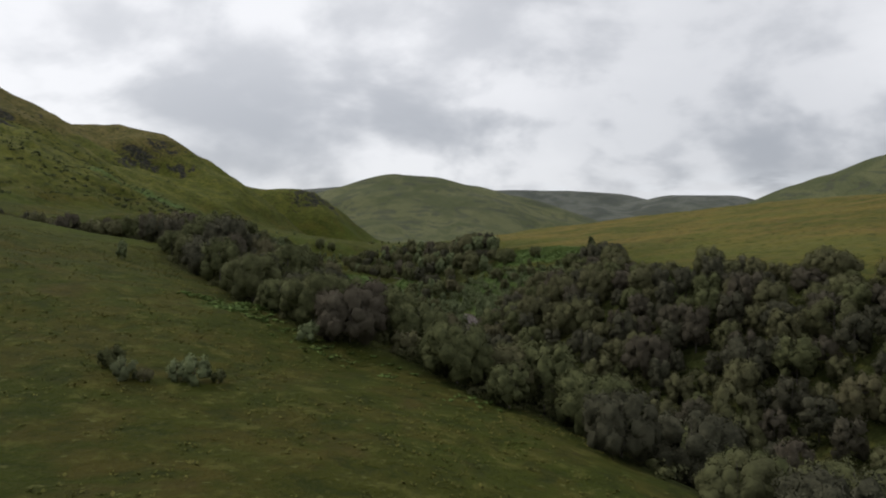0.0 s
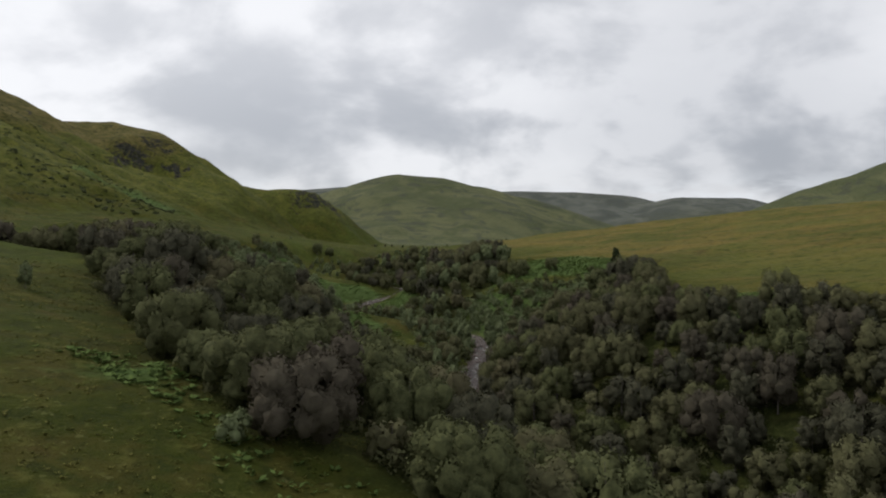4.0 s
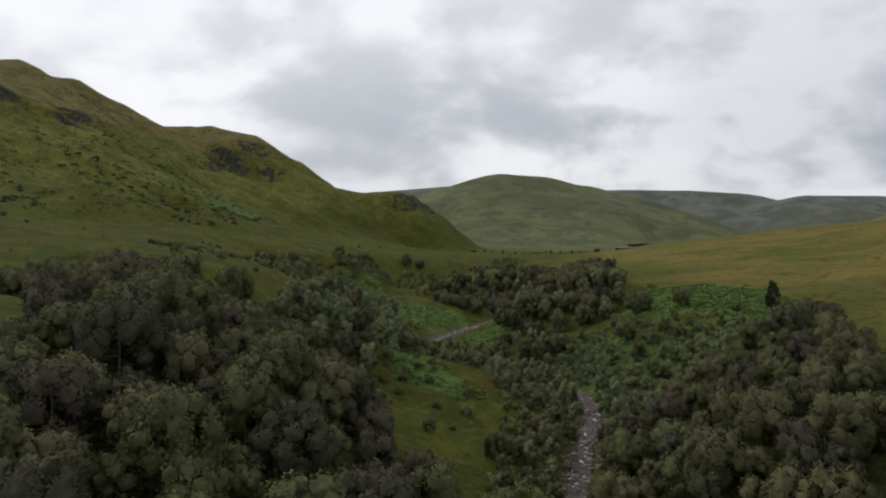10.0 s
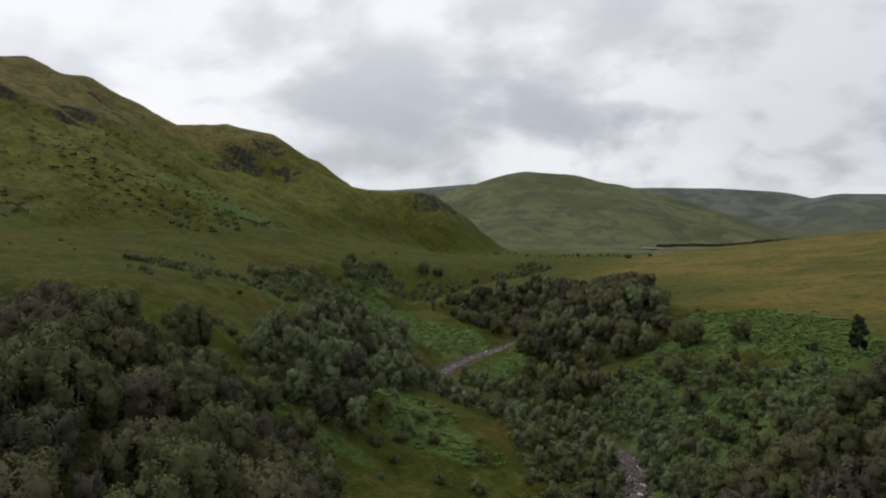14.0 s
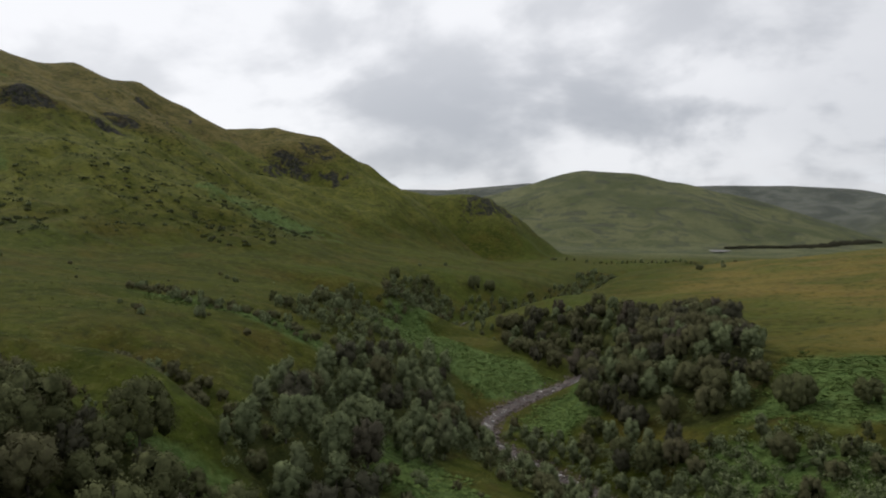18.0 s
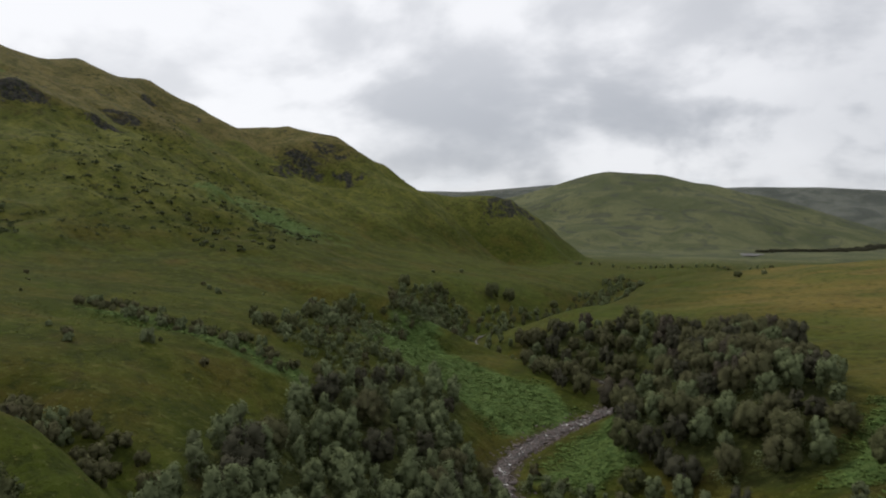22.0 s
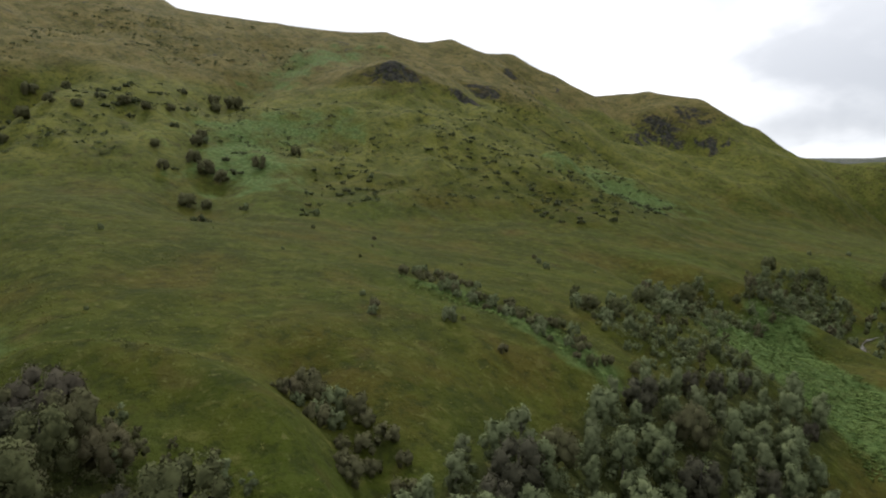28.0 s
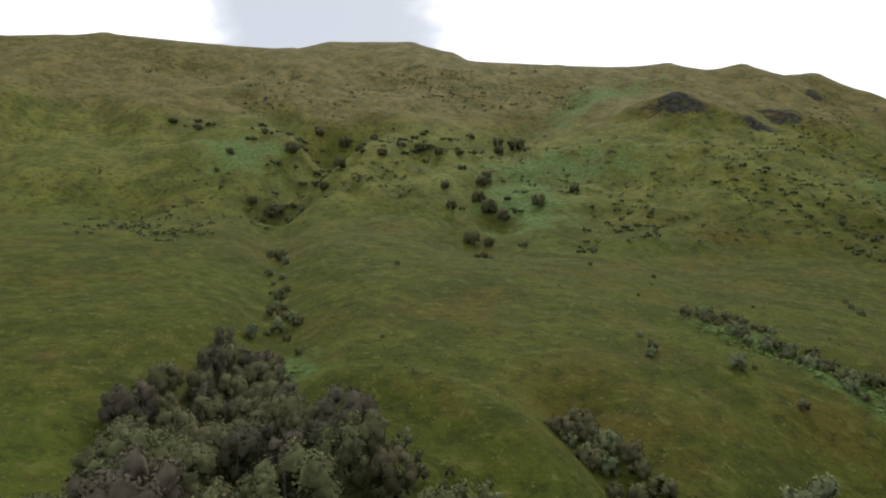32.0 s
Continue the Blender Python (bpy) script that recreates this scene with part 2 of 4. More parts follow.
CRAGS = [(-378, 514, -0.8, 0.6, 10.0, 20.0), (-384, 604, -0.8, 0.6, 6.0, 16.0), (-350, 812, -0.3, 0.95, 20.0, 24.0), (-346, 764, -0.4, 0.9, 6.0, 14.0), (-304, 822, -0.5, 0.85, 7.0, 18.0),
         (-452, 716, -0.7, 0.7, 6.0, 14.0), (-200, 1086, -0.7, 0.7, 12.0, 40.0), (-335, 842, -0.6, 0.8, 8.0, 22.0), (-352, 552, -0.8, 0.6, 4.0, 12.0)]
SWELLS = [(-378, 522, 18.0, 50.0), (-300, 612, -9.0, 42.0), (-230, 790, 10.0, 50.0), (-228, 438, -6.0, 32.0), (-112, 306, 2.5, 40.0)]


def crag_mask(x, y):
    out = np.zeros(x.shape)
    for cx, cy, ux, uy, high, r in CRAGS:
        out = np.maximum(out, np.exp(-((((x - cx) * ux + (y - cy) * uy) / (0.55 * r)) ** 2 + ((-(x - cx) * uy + (y - cy) * ux) / (1.3 * r)) ** 2)))
    return out


def land(x, y):
    """Ground height at x, y (arrays of one shape)."""
    x, y = np.asarray(x, float), np.asarray(y, float)
    d, zs, side = near_line(x, y, STREAM_LINE)
    west = 20.0 - 0.16 * x + np.interp(y, (-400, 0, 85, 110, 200, 310, 345, 385, 700), (-5, 2.2, 2.6, 4.8, 6.2, 6.6, 4.6, 2.0, 0))
    west = smin(west, 62 + 0.02 * np.abs(x), 20.0)
    east = 0.12 * x + np.interp(y, (0, 195, 300, 365, 647, 1000, 5000), (2.0, 19.6, 22.0, 28.2, 35.0, 46.0, 156.0))
    east = smin(east, 78 + 0.02 * x, 24.0)
    floor = 28 + 0.004 * np.abs(x)
    beyond = ease(y - 0.35 * np.clip(x, 0, 600), 600, 1000)
    east = east * (1 - beyond) + floor * beyond
    beyond = ease(y + 0.5 * x, 560, 900)
    west = west * (1 - beyond) + floor * beyond
    plain = np.where(side > 0, west, east)
    wide = ease(y, 170, 250)  # upstream the west bank opens out
    bend = ease(y, 318, 342) * (1 - ease(y, 372, 392))  # the green flat inside the bend, on the east side
    flat = ease(y, 385, 408) * (1 - ease(y, 440, 462))
    cut = np.where(side > 0, 0.62 - 0.40 * wide - 0.10 * flat, 0.60 - 0.50 * bend)
    bank = np.where(side > 0, 0.42 * wide, 0.45 * bend)
    knee = np.interp(y, (230, 270, 300, 322, 335, 365, 385, 400, 411, 426, 440, 460), (50, 46, 33, 12, 5, 5, 20, 32, 40, 50, 40, 8))
    knee = np.where(side > 0, knee, 20.0)
    gorge = gorge_of(x, y, STREAM_LINE, cut, bank, knee) - 0.5 * ease(4.5 - d, 0, 2.5)
    base = smin(plain, gorge, 7.0)
    base = np.where(d > 140, plain, base + (plain - base) * ease(d, 100, 140))
    rough = fbm(x, y, 46, 4, 3)
    base = base + ease(d, 4, 30) * (1.1 * rough + 1.6 * fbm(x, y, 150, 2, 11) + 0.5 * np.abs(fbm(x, y, 14, 2, 71)))
    hill, gap = ridge(x, y, CREST, 0.45, 0.06, 9.0)
    folds = np.abs(fbm(x + 0.5 * y, y - 0.2 * x, 120, 5, 21, 0.55))
    hill = hill + ease(gap, 0, 90) * (5.0 * fbm(x, y, 220, 3, 31) + 8.0 * (0.3 - folds)) + ease(gap, 0, 30) * 1.8 * np.abs(fbm(x, y, 30, 4, 61)) * ease(x, -3000, -150)
    z = smax(base, hill, 16.0)
    for line, deep, half in GULLIES:
        r, _, _ = near_line(x, y, np.array(line, float))
        z = z - deep * np.exp(-(r / half) ** 2)
    for cx, cy, ux, uy, high, r in CRAGS:
        along, across = (x - cx) * ux + (y - cy) * uy, -(x - cx) * uy + (y - cy) * ux
        z = z + high * (ease(along, -0.25 * r, 0.25 * r) - 0.4) * np.exp(-(along / (1.6 * r)) ** 2 - (across / (1.5 * r)) ** 2)
    for cx, cy, high, r in SWELLS:
        z = z + high * np.exp(-((x - cx) ** 2 + (y - cy) ** 2) / (r * r))
    for line, slope, top in ((FAR_HILL, 0.36, 60.0), (BACK_RIDGES[0], 0.30, 80.0), (BACK_RIDGES[1], 0.30, 60.0), (EAST_HILL, 0.45, 20.0)):
        far, gap = ridge(x, y, line, slope, None, top)
        z = smax(z, far + ease(gap, 0, 250) * 14 * fbm(x, y, 420, 5, 41, 0.55), 24.0)
    return z


# END TERRAIN
def spread(low, high, near_low, near_high, step, growth):
    """Grid lines, step apart between near_low and near_high and ever wider outside."""
    mid = list(np.arange(near_low, near_high, step))
    up, down = [near_high], [near_low]
    s = step
    while up[-1] < high:
        s *= growth
        up.append(up[-1] + s)
    s = step
    while down[-1] > low:
        s *= growth
        down.append(down[-1] - s)
    return np.array(down[:0:-1] + mid + up)


def grid_mesh(name, xs, ys, height):
    gx, gy = np.meshgrid(xs, ys)
    gz = height(gx, gy)
    n, m = len(xs), len(ys)
    me = bpy.data.meshes.new(name)
    me.vertices.add(n * m)
    me.vertices.foreach_set("co", np.stack([gx, gy, gz], -1).astype(np.float32).ravel())
    i = (np.arange(m - 1)[:, None] * n + np.arange(n - 1)[None, :]).ravel()
    faces = np.stack([i, i + 1, i + n + 1, i + n], -1).astype(np.int32)
    me.loops.add(faces.size)
    me.loops.foreach_set("vertex_index", faces.ravel())
    me.polygons.add(len(faces))
    me.polygons.foreach_set("loop_start", np.arange(0, faces.size, 4, dtype=np.int32))
    me.update(calc_edges=True)
    me.polygons.foreach_set("use_smooth", np.ones(len(faces), bool))
    return me, gx, gy, gz


# ---- materials ----
def material(name):
    m = bpy.data.materials.new(name)
    m.use_nodes = True
    return m, Nodes(m.node_tree)


def finish(n, colour, rough=0.9, bump=None, depth=0.1, gloss=0.2, metal=0.0):
    inputs = {"Base Color": colour, "Roughness": rough, "Specular IOR Level": gloss, "Metallic": metal}
    if bump is not None:
        inputs["Normal"] = n.add("ShaderNodeBump", {"Height": bump, "Distance": depth, "Strength": 1.0}).outputs[0]
    shader = n.add("ShaderNodeBsdfPrincipled", inputs)
    n.add("ShaderNodeOutputMaterial", {0: shader.outputs[0]})


def ground_material():
    m, n = material("hill_grass")
    at = n.add("ShaderNodeNewGeometry").outputs["Position"]
    wide, mid = n.noise(at, 0.012, 5.0, 0.55, 0.3), n.noise(at, 0.07, 6.0, 0.6, 0.2)
    fine, blades = n.noise(at, 0.55, 6.0, 0.65), n.noise(at, 3.2, 5.0, 0.7)
    tops = n.noise(at, 0.16, 5.0, 0.6, 0.3)
    streak = n.noise(n.add("ShaderNodeMapping", {"Vector": at, "Scale": (0.62, 1.0, 1.0), "Rotation": (0, 0, -0.15)}).outputs[0], 0.035, 6.0, 0.60, 0.5)

    def mask(name):
        return n.add("ShaderNodeAttribute", attribute_name=name).outputs["Fac"]

    grass = n.mix(n.ramp(mid, 0.36, 0.66), (0.030, 0.039, 0.005), (0.054, 0.062, 0.008))
    grass = n.mix(n.math("MULTIPLY", n.ramp(n.noise(at, 0.035, 6.0, 0.65, 0.3), 0.48, 0.64), 0.6), grass, (0.066, 0.050, 0.010))
    grass = n.mix(n.math("MULTIPLY", n.ramp(wide, 0.50, 0.64), 0.6), grass, (0.046, 0.066, 0.008))
    # near slope: reddish patches, plus cloud shade darkened into the colour
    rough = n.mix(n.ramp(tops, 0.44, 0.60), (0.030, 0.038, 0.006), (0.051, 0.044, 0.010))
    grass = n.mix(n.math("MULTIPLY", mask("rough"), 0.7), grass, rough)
    moor = n.mix(n.ramp(streak, 0.38, 0.62), (0.072, 0.076, 0.017), (0.142, 0.108, 0.028))
    moor = n.mix(n.math("MULTIPLY", n.ramp(mid, 0.50, 0.68), 0.45), moor, (0.112, 0.068, 0.026))
    moor = n.mix(n.math("MULTIPLY", n.ramp(wide, 0.52, 0.62), 0.7), moor, (0.090, 0.094, 0.020))
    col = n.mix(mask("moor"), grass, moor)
    high = n.mix(n.ramp(mid, 0.38, 0.64), (0.076, 0.069, 0.021), (0.130, 0.107, 0.038))
    low = n.mix(n.ramp(mid, 0.38, 0.64), (0.060, 0.070, 0.013), (0.107, 0.111, 0.022))
    hill = n.mix(n.ramp(n.math("ADD", mask("high"), n.math("MULTIPLY", n.math("SUBTRACT", wide, 0.5), 1.5)), 0.3, 0.7), low, high)
    hill = n.mix(n.math("MULTIPLY", n.ramp(tops, 0.53, 0.66), 0.45), hill, (0.050, 0.044, 0.022))
    hill = n.mix(n.math("MULTIPLY", n.ramp(n.noise(at, 0.19, 5.0, 0.68, 0.2), 0.57, 0.66), 0.55), hill, (0.028, 0.034, 0.014))
    col = n.mix(mask("hill"), col, hill)
    # far hills take greyer grass colours, with haze painted into them
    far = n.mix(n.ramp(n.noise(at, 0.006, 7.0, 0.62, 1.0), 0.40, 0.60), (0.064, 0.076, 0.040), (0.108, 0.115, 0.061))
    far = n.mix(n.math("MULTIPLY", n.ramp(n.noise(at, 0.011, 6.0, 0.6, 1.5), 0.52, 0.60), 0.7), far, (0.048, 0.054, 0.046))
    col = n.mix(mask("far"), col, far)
    # back ridges bluer and greyer again: distance haze as base colour
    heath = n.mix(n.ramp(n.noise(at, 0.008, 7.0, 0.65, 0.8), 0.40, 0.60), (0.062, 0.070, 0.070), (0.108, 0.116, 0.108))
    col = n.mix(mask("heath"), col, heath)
    # undergrowth green, with the shade beneath the trees painted in
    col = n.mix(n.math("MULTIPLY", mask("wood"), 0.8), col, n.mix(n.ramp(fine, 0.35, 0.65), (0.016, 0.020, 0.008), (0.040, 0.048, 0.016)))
    stone = n.mix(n.ramp(n.noise(at, 0.35, 6.0, 0.65), 0.35, 0.68), (0.012, 0.012, 0.014), (0.050, 0.048, 0.048))
    bare = n.ramp(n.math("ADD", mask("rock"), n.math("MULTIPLY", n.math("SUBTRACT", n.noise(at, 0.075, 8.0, 0.72, 1.0), 0.5), 2.2)), 0.44, 0.62)
    col = n.mix(bare, col, stone)
    gravel = n.mix(n.ramp(n.noise(at, 1.6, 5.0, 0.7), 0.38, 0.62), (0.024, 0.018, 0.016), (0.082, 0.060, 0.052))
    col = n.mix(mask("bed"), col, gravel)
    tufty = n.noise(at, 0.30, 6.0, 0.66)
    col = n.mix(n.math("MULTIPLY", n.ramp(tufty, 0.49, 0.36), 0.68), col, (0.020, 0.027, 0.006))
    col = n.mix(n.math("MULTIPLY", n.ramp(n.noise(at, 0.1, 4.0, 0.6, 0.3), 0.58, 0.68), 0.3), col, (0.068, 0.044, 0.018))
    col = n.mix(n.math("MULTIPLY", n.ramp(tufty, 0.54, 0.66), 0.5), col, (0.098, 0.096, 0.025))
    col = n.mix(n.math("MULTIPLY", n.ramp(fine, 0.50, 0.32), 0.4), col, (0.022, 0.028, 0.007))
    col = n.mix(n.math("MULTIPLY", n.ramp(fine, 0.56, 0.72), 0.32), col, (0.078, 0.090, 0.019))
    col = n.mix(n.math("MULTIPLY", n.ramp(blades, 0.45, 0.75), 0.2), col, (0.120, 0.115, 0.030))
    col = n.mix(n.math("MULTIPLY", n.ramp(n.noise(at, 0.85, 3.0, 0.6), 0.62, 0.70), 0.5), col, (0.120, 0.120, 0.042))
    fern = n.mix(n.ramp(fine, 0.38, 0.62), (0.042, 0.074, 0.019), (0.084, 0.128, 0.040))
    patch = n.ramp(n.math("ADD", mask("bracken"), n.math("MULTIPLY", n.math("SUBTRACT", mid, 0.5), 2.2)), 0.30, 0.75)
    col = n.mix(n.math("MULTIPLY", patch, n.math("ADD", 0.55, n.math("MULTIPLY", n.ramp(tufty, 0.38, 0.54), 0.40))), col, fern)
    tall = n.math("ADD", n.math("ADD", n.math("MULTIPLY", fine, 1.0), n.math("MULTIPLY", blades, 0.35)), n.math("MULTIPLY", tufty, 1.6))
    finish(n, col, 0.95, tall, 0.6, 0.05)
    return m


def leaf_material(name, dark, light, odd):
    m, n = material(name)
    at = n.add("ShaderNodeNewGeometry").outputs["Position"]
    luck = n.add("ShaderNodeObjectInfo").outputs["Random"]
    col = n.mix(n.ramp(n.noise(at, 0.9, 4.0, 0.6), 0.32, 0.68), dark, light)
    col = n.mix(n.math("MULTIPLY", n.ramp(luck, 0.55, 1.0), 0.6), col, odd)
    col = n.mix(n.math("MULTIPLY", n.ramp(n.noise(at, 0.06, 2.0), 0.45, 0.65), 0.35), col, light)
    col = n.mix(n.math("MULTIPLY", n.ramp(n.noise(at, 3.6, 5.0, 0.75), 0.48, 0.72), 0.16), col, (0.110, 0.118, 0.058))
    rough = n.math("ADD", n.noise(at, 3.2, 5.0, 0.7), n.math("MULTIPLY", n.noise(at, 9.0, 3.0, 0.6), 0.5))
    bump = n.add("ShaderNodeBump", {"Height": rough, "Distance": 0.12, "Strength": 0.6}).outputs[0]
    a = n.add("ShaderNodeBsdfPrincipled", {"Base Color": col, "Roughness": 0.9, "Specular IOR Level": 0.04, "Normal": bump})
    b = n.add("ShaderNodeBsdfTranslucent", {"Color": col})
    n.add("ShaderNodeOutputMaterial", {0: n.add("ShaderNodeMixShader", {0: 0.18, 1: a.outputs[0], 2: b.outputs[0]}).outputs[0]})
    return m


def noise_material(name, a, b, scale, rough=0.9, bump=0.02, gloss=0.2):
    m, n = material(name)
    at = n.add("ShaderNodeTexCoord").outputs["Object"]
    f = n.noise(at, scale, 6.0, 0.65, 0.4)
    luck = n.add("ShaderNodeObjectInfo").outputs["Random"]
    col = n.mix(n.ramp(f, 0.34, 0.66), a, b)
    col = n.mix(n.math("MULTIPLY", luck, 0.45), col, tuple(0.5 * (p + q) * 0.55 for p, q in zip(a, b)))
    finish(n, col, rough, n.noise(at, scale * 5, 4.0, 0.6), bump, gloss)
    return m


def water_material():
    m, n = material("burn_water")
    at = n.add("ShaderNodeNewGeometry").outputs["Position"]
    ripple = n.noise(at, 2.4, 5.0, 0.6, 0.6)
    foam = n.ramp(n.noise(at, 0.55, 6.0, 0.7, 0.8), 0.56, 0.62)
    col = n.mix(foam, (0.018, 0.013, 0.009), (0.62, 0.62, 0.60))
    inputs = {"Base Color": col, "Roughness": n.math("ADD", 0.35, n.math("MULTIPLY", foam, 0.4)), "Specular IOR Level": 0.08}
    inputs["Normal"] = n.add("ShaderNodeBump", {"Height": ripple, "Distance": 0.12, "Strength": 0.8}).outputs[0]
    n.add("ShaderNodeOutputMaterial", {0: n.add("ShaderNodeBsdfPrincipled", inputs).outputs[0]})
    return m


GRASS = ground_material()
BIRCH = leaf_material("birch_leaves", (0.052, 0.058, 0.026), (0.109, 0.118, 0.053), (0.118, 0.099, 0.062))
ALDER = leaf_material("alder_leaves", (0.041, 0.042, 0.027), (0.082, 0.080, 0.053), (0.094, 0.075, 0.060))
# willow leaves, and birch leaves brightened by colour for trees farther off
WILLOW_PALE_BIRCH = leaf_material("willow_leaves", (0.092, 0.112, 0.055), (0.160, 0.188, 0.094), (0.122, 0.132, 0.074))
PINE = leaf_material("pine_needles", (0.020, 0.030, 0.014), (0.046, 0.058, 0.026), (0.030, 0.036, 0.020))
DARK_LEAF = leaf_material("gorse_leaves", (0.040, 0.050, 0.024), (0.080, 0.094, 0.046), (0.072, 0.068, 0.042))
FERN = leaf_material("bracken_fronds", (0.066, 0.106, 0.028), (0.112, 0.162, 0.048), (0.112, 0.142, 0.044))
STRAW = leaf_material("tussock_blades", (0.068, 0.074, 0.019), (0.135, 0.128, 0.038), (0.155, 0.128, 0.046))
BARK = noise_material("birch_bark", (0.040, 0.034, 0.028), (0.16, 0.145, 0.125), 3.0, 0.9)
STONE = noise_material("burn_stone", (0.034, 0.026, 0.024), (0.18, 0.145, 0.132), 1.8, 0.75, 0.03, 0.35)
WATER = water_material()

# ---- the ground ----
BRACKEN = [[(-107, 399), (-104, 420), (-112, 452), (-98, 462), (-84, 436), (-63, 426), (-44, 418), (-32, 405), (-39, 391), (-50, 378), (-64, 388), (-74, 389), (-89, 393)],
           [(-35, 350), (-31, 379), (-20, 384), (-17, 352), (-24, 343)],
           [(18, 327), (33, 356), (50, 361), (70, 345), (70, 296), (56, 290), (46, 304), (38, 314)],
           [(67, 218), (78, 206), (72, 184), (60, 178), (57, 190)],
           [(-58, 300), (-50, 304), (-28, 276), (-16, 262), (-22, 256), (-34, 260), (-46, 264)],
           [(-270, 546), (-290, 612), (-250, 606), (-213, 608), (-208, 576), (-228, 543), (-249, 538)],
           [(-487, 501), (-486, 552), (-469, 572), (-438, 485), (-440, 440)],
           [(-40, 103), (-28, 104), (-30, 112), (-41, 114)],
           [(-147, 325), (-124, 331), (-104, 331), (-88, 332), (-86, 327), (-104, 322), (-122, 323), (-138, 324)],
           [(-380, 380), (-372, 428), (-348, 456), (-330, 452), (-336, 408), (-268, 372), (-290, 348), (-330, 352)],
           [(-148, 231), (-147, 238), (-133, 238), (-131, 230)],
           [(-30, 108), (-17, 97), (-8, 94), (0, 87), (6, 82), (3, 79), (-8, 88), (-18, 92), (-28, 102)],
           [(-76, 240), (-65, 245), (-50, 246), (-40, 246), (-42, 243), (-60, 241)],
           [(-440, 232), (-424, 270), (-390, 268), (-376, 238)],
           [(16, 256), (30, 250), (42, 256), (56, 272), (56, 282), (46, 298), (34, 308), (20, 318), (4, 318), (12, 294)]]

# woods, as they lie on the plan
EAST_WOOD = [(105, 40), (62, 45), (42, 108), (20, 156), (9, 196), (12, 236), (20, 252), (30, 246), (42, 252), (58, 269), (67, 266), (61, 240), (57, 215), (60, 196), (64, 180), (82, 172), (96, 140), (102, 100)]
WEST_WOOD = [(30, 40), (24, 62), (14, 79), (4, 86), (-6, 96), (-18, 100), (-27, 110), (-37, 123), (-48, 141), (-60, 153), (-67, 172), (-84, 197), (-95, 213), (-90, 228), (-84, 240), (-74, 241), (-60, 239), (-50, 241), (-44, 229), (-36, 211), (-24, 192), (-10, 172), (0, 178), (15, 152), (38, 105), (60, 42)]
SIDE_WOOD = [(-79, 235), (-85, 237), (-95, 237), (-101, 233), (-120, 229), (-132, 231), (-142, 229), (-148, 223), (-132, 219), (-121, 213), (-102, 208), (-87, 209), (-78, 214), (-76, 226)]
COPSE = [(-14, 352), (-4, 346), (4, 336), (13, 333), (25, 340), (29, 356), (26, 388), (27, 420), (14, 450), (-4, 466), (-24, 482), (-50, 488), (-66, 482), (-60, 468), (-40, 450), (-16, 436), (-14, 410), (-22, 391), (-20, 368)]
SLIM_WOOD = [(-66, 250), (-71, 266), (-76, 280), (-74, 296), (-79, 309), (-81, 321), (-81, 345), (-78, 378), (-66, 386), (-62, 362), (-53, 354), (-47, 338), (-43, 322), (-46, 296), (-52, 278), (-44, 264), (-42, 249)]
UPPER_BANK = [(-114, 379), (-130, 426), (-130, 448), (-114, 452), (-124, 480), (-132, 511), (-123, 544), (-104, 537), (-98, 506), (-92, 474), (-102, 456), (-104, 430), (-101, 404), (-106, 386)]
BURN_SIDE = [(16, 190), (22, 240), (30, 285), (16, 318), (-20, 338), (-36, 352), (-60, 352), (-50, 330), (-32, 300), (-22, 286), (-10, 262), (-10, 226), (-8, 192)]

def inside(poly, x, y):
    out = np.zeros(np.shape(x), bool)
    for (ax, ay), (bx, by) in zip(poly, poly[1:] + poly[:1]):
        if ay != by:
            out ^= ((ay > y) != (by > y)) & (x < (bx - ax) * (y - ay) / (by - ay) + ax)
    return out


def edge_distance(poly, x, y):
    """Metres inside (plus) or outside (minus) a polygon's edge."""
    pts = np.array([(*p, 0) for p in poly + poly[:1]], float)
    d, _, _ = near_line(x, y, pts)
    return np.where(inside(poly, x, y), d, -d)


def spot(mesh, name, values):
    a = mesh.attributes.new(name, "FLOAT", "POINT")
    a.data.foreach_set("value", np.clip(values, 0, 1).astype(np.float32).ravel())


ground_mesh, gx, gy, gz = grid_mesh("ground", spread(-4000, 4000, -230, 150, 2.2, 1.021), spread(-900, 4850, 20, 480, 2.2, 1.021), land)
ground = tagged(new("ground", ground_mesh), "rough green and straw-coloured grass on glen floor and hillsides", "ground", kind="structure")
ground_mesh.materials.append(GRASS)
burn_gap, burn_high, burn_side = near_line(gx, gy, STREAM_LINE)
fern = np.zeros(gx.shape)
for poly in BRACKEN:
    hilly = poly[0][0] < -200
    fern = np.maximum(fern, (0.44 if hilly else 0.22 if poly[0][1] < 130 else 0.55) + (0.018 if hilly else 0.08) * edge_distance(poly, gx, gy))
spot(ground_mesh, "bracken", fern)
# undergrowth and painted tree shade cover the plan of each wood
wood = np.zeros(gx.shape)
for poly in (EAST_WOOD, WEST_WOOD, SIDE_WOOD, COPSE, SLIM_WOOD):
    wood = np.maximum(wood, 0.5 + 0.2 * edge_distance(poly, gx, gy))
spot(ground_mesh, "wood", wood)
spot(ground_mesh, "moor", np.where(burn_side < 0, ease(burn_gap, 45, 110), 0) * (1 - ease(gy, 900, 1300)))
spot(ground_mesh, "hill", np.where(gx < 0, ease(gz, 58, 90), 0))
# where the grass colour carries that cloud shade, west of the burn
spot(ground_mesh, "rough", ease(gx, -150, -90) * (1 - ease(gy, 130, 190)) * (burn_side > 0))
# where the painted haze sets in on the back ridges
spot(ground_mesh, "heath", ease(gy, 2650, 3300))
spot(ground_mesh, "high", ease(gz, 90, 190))
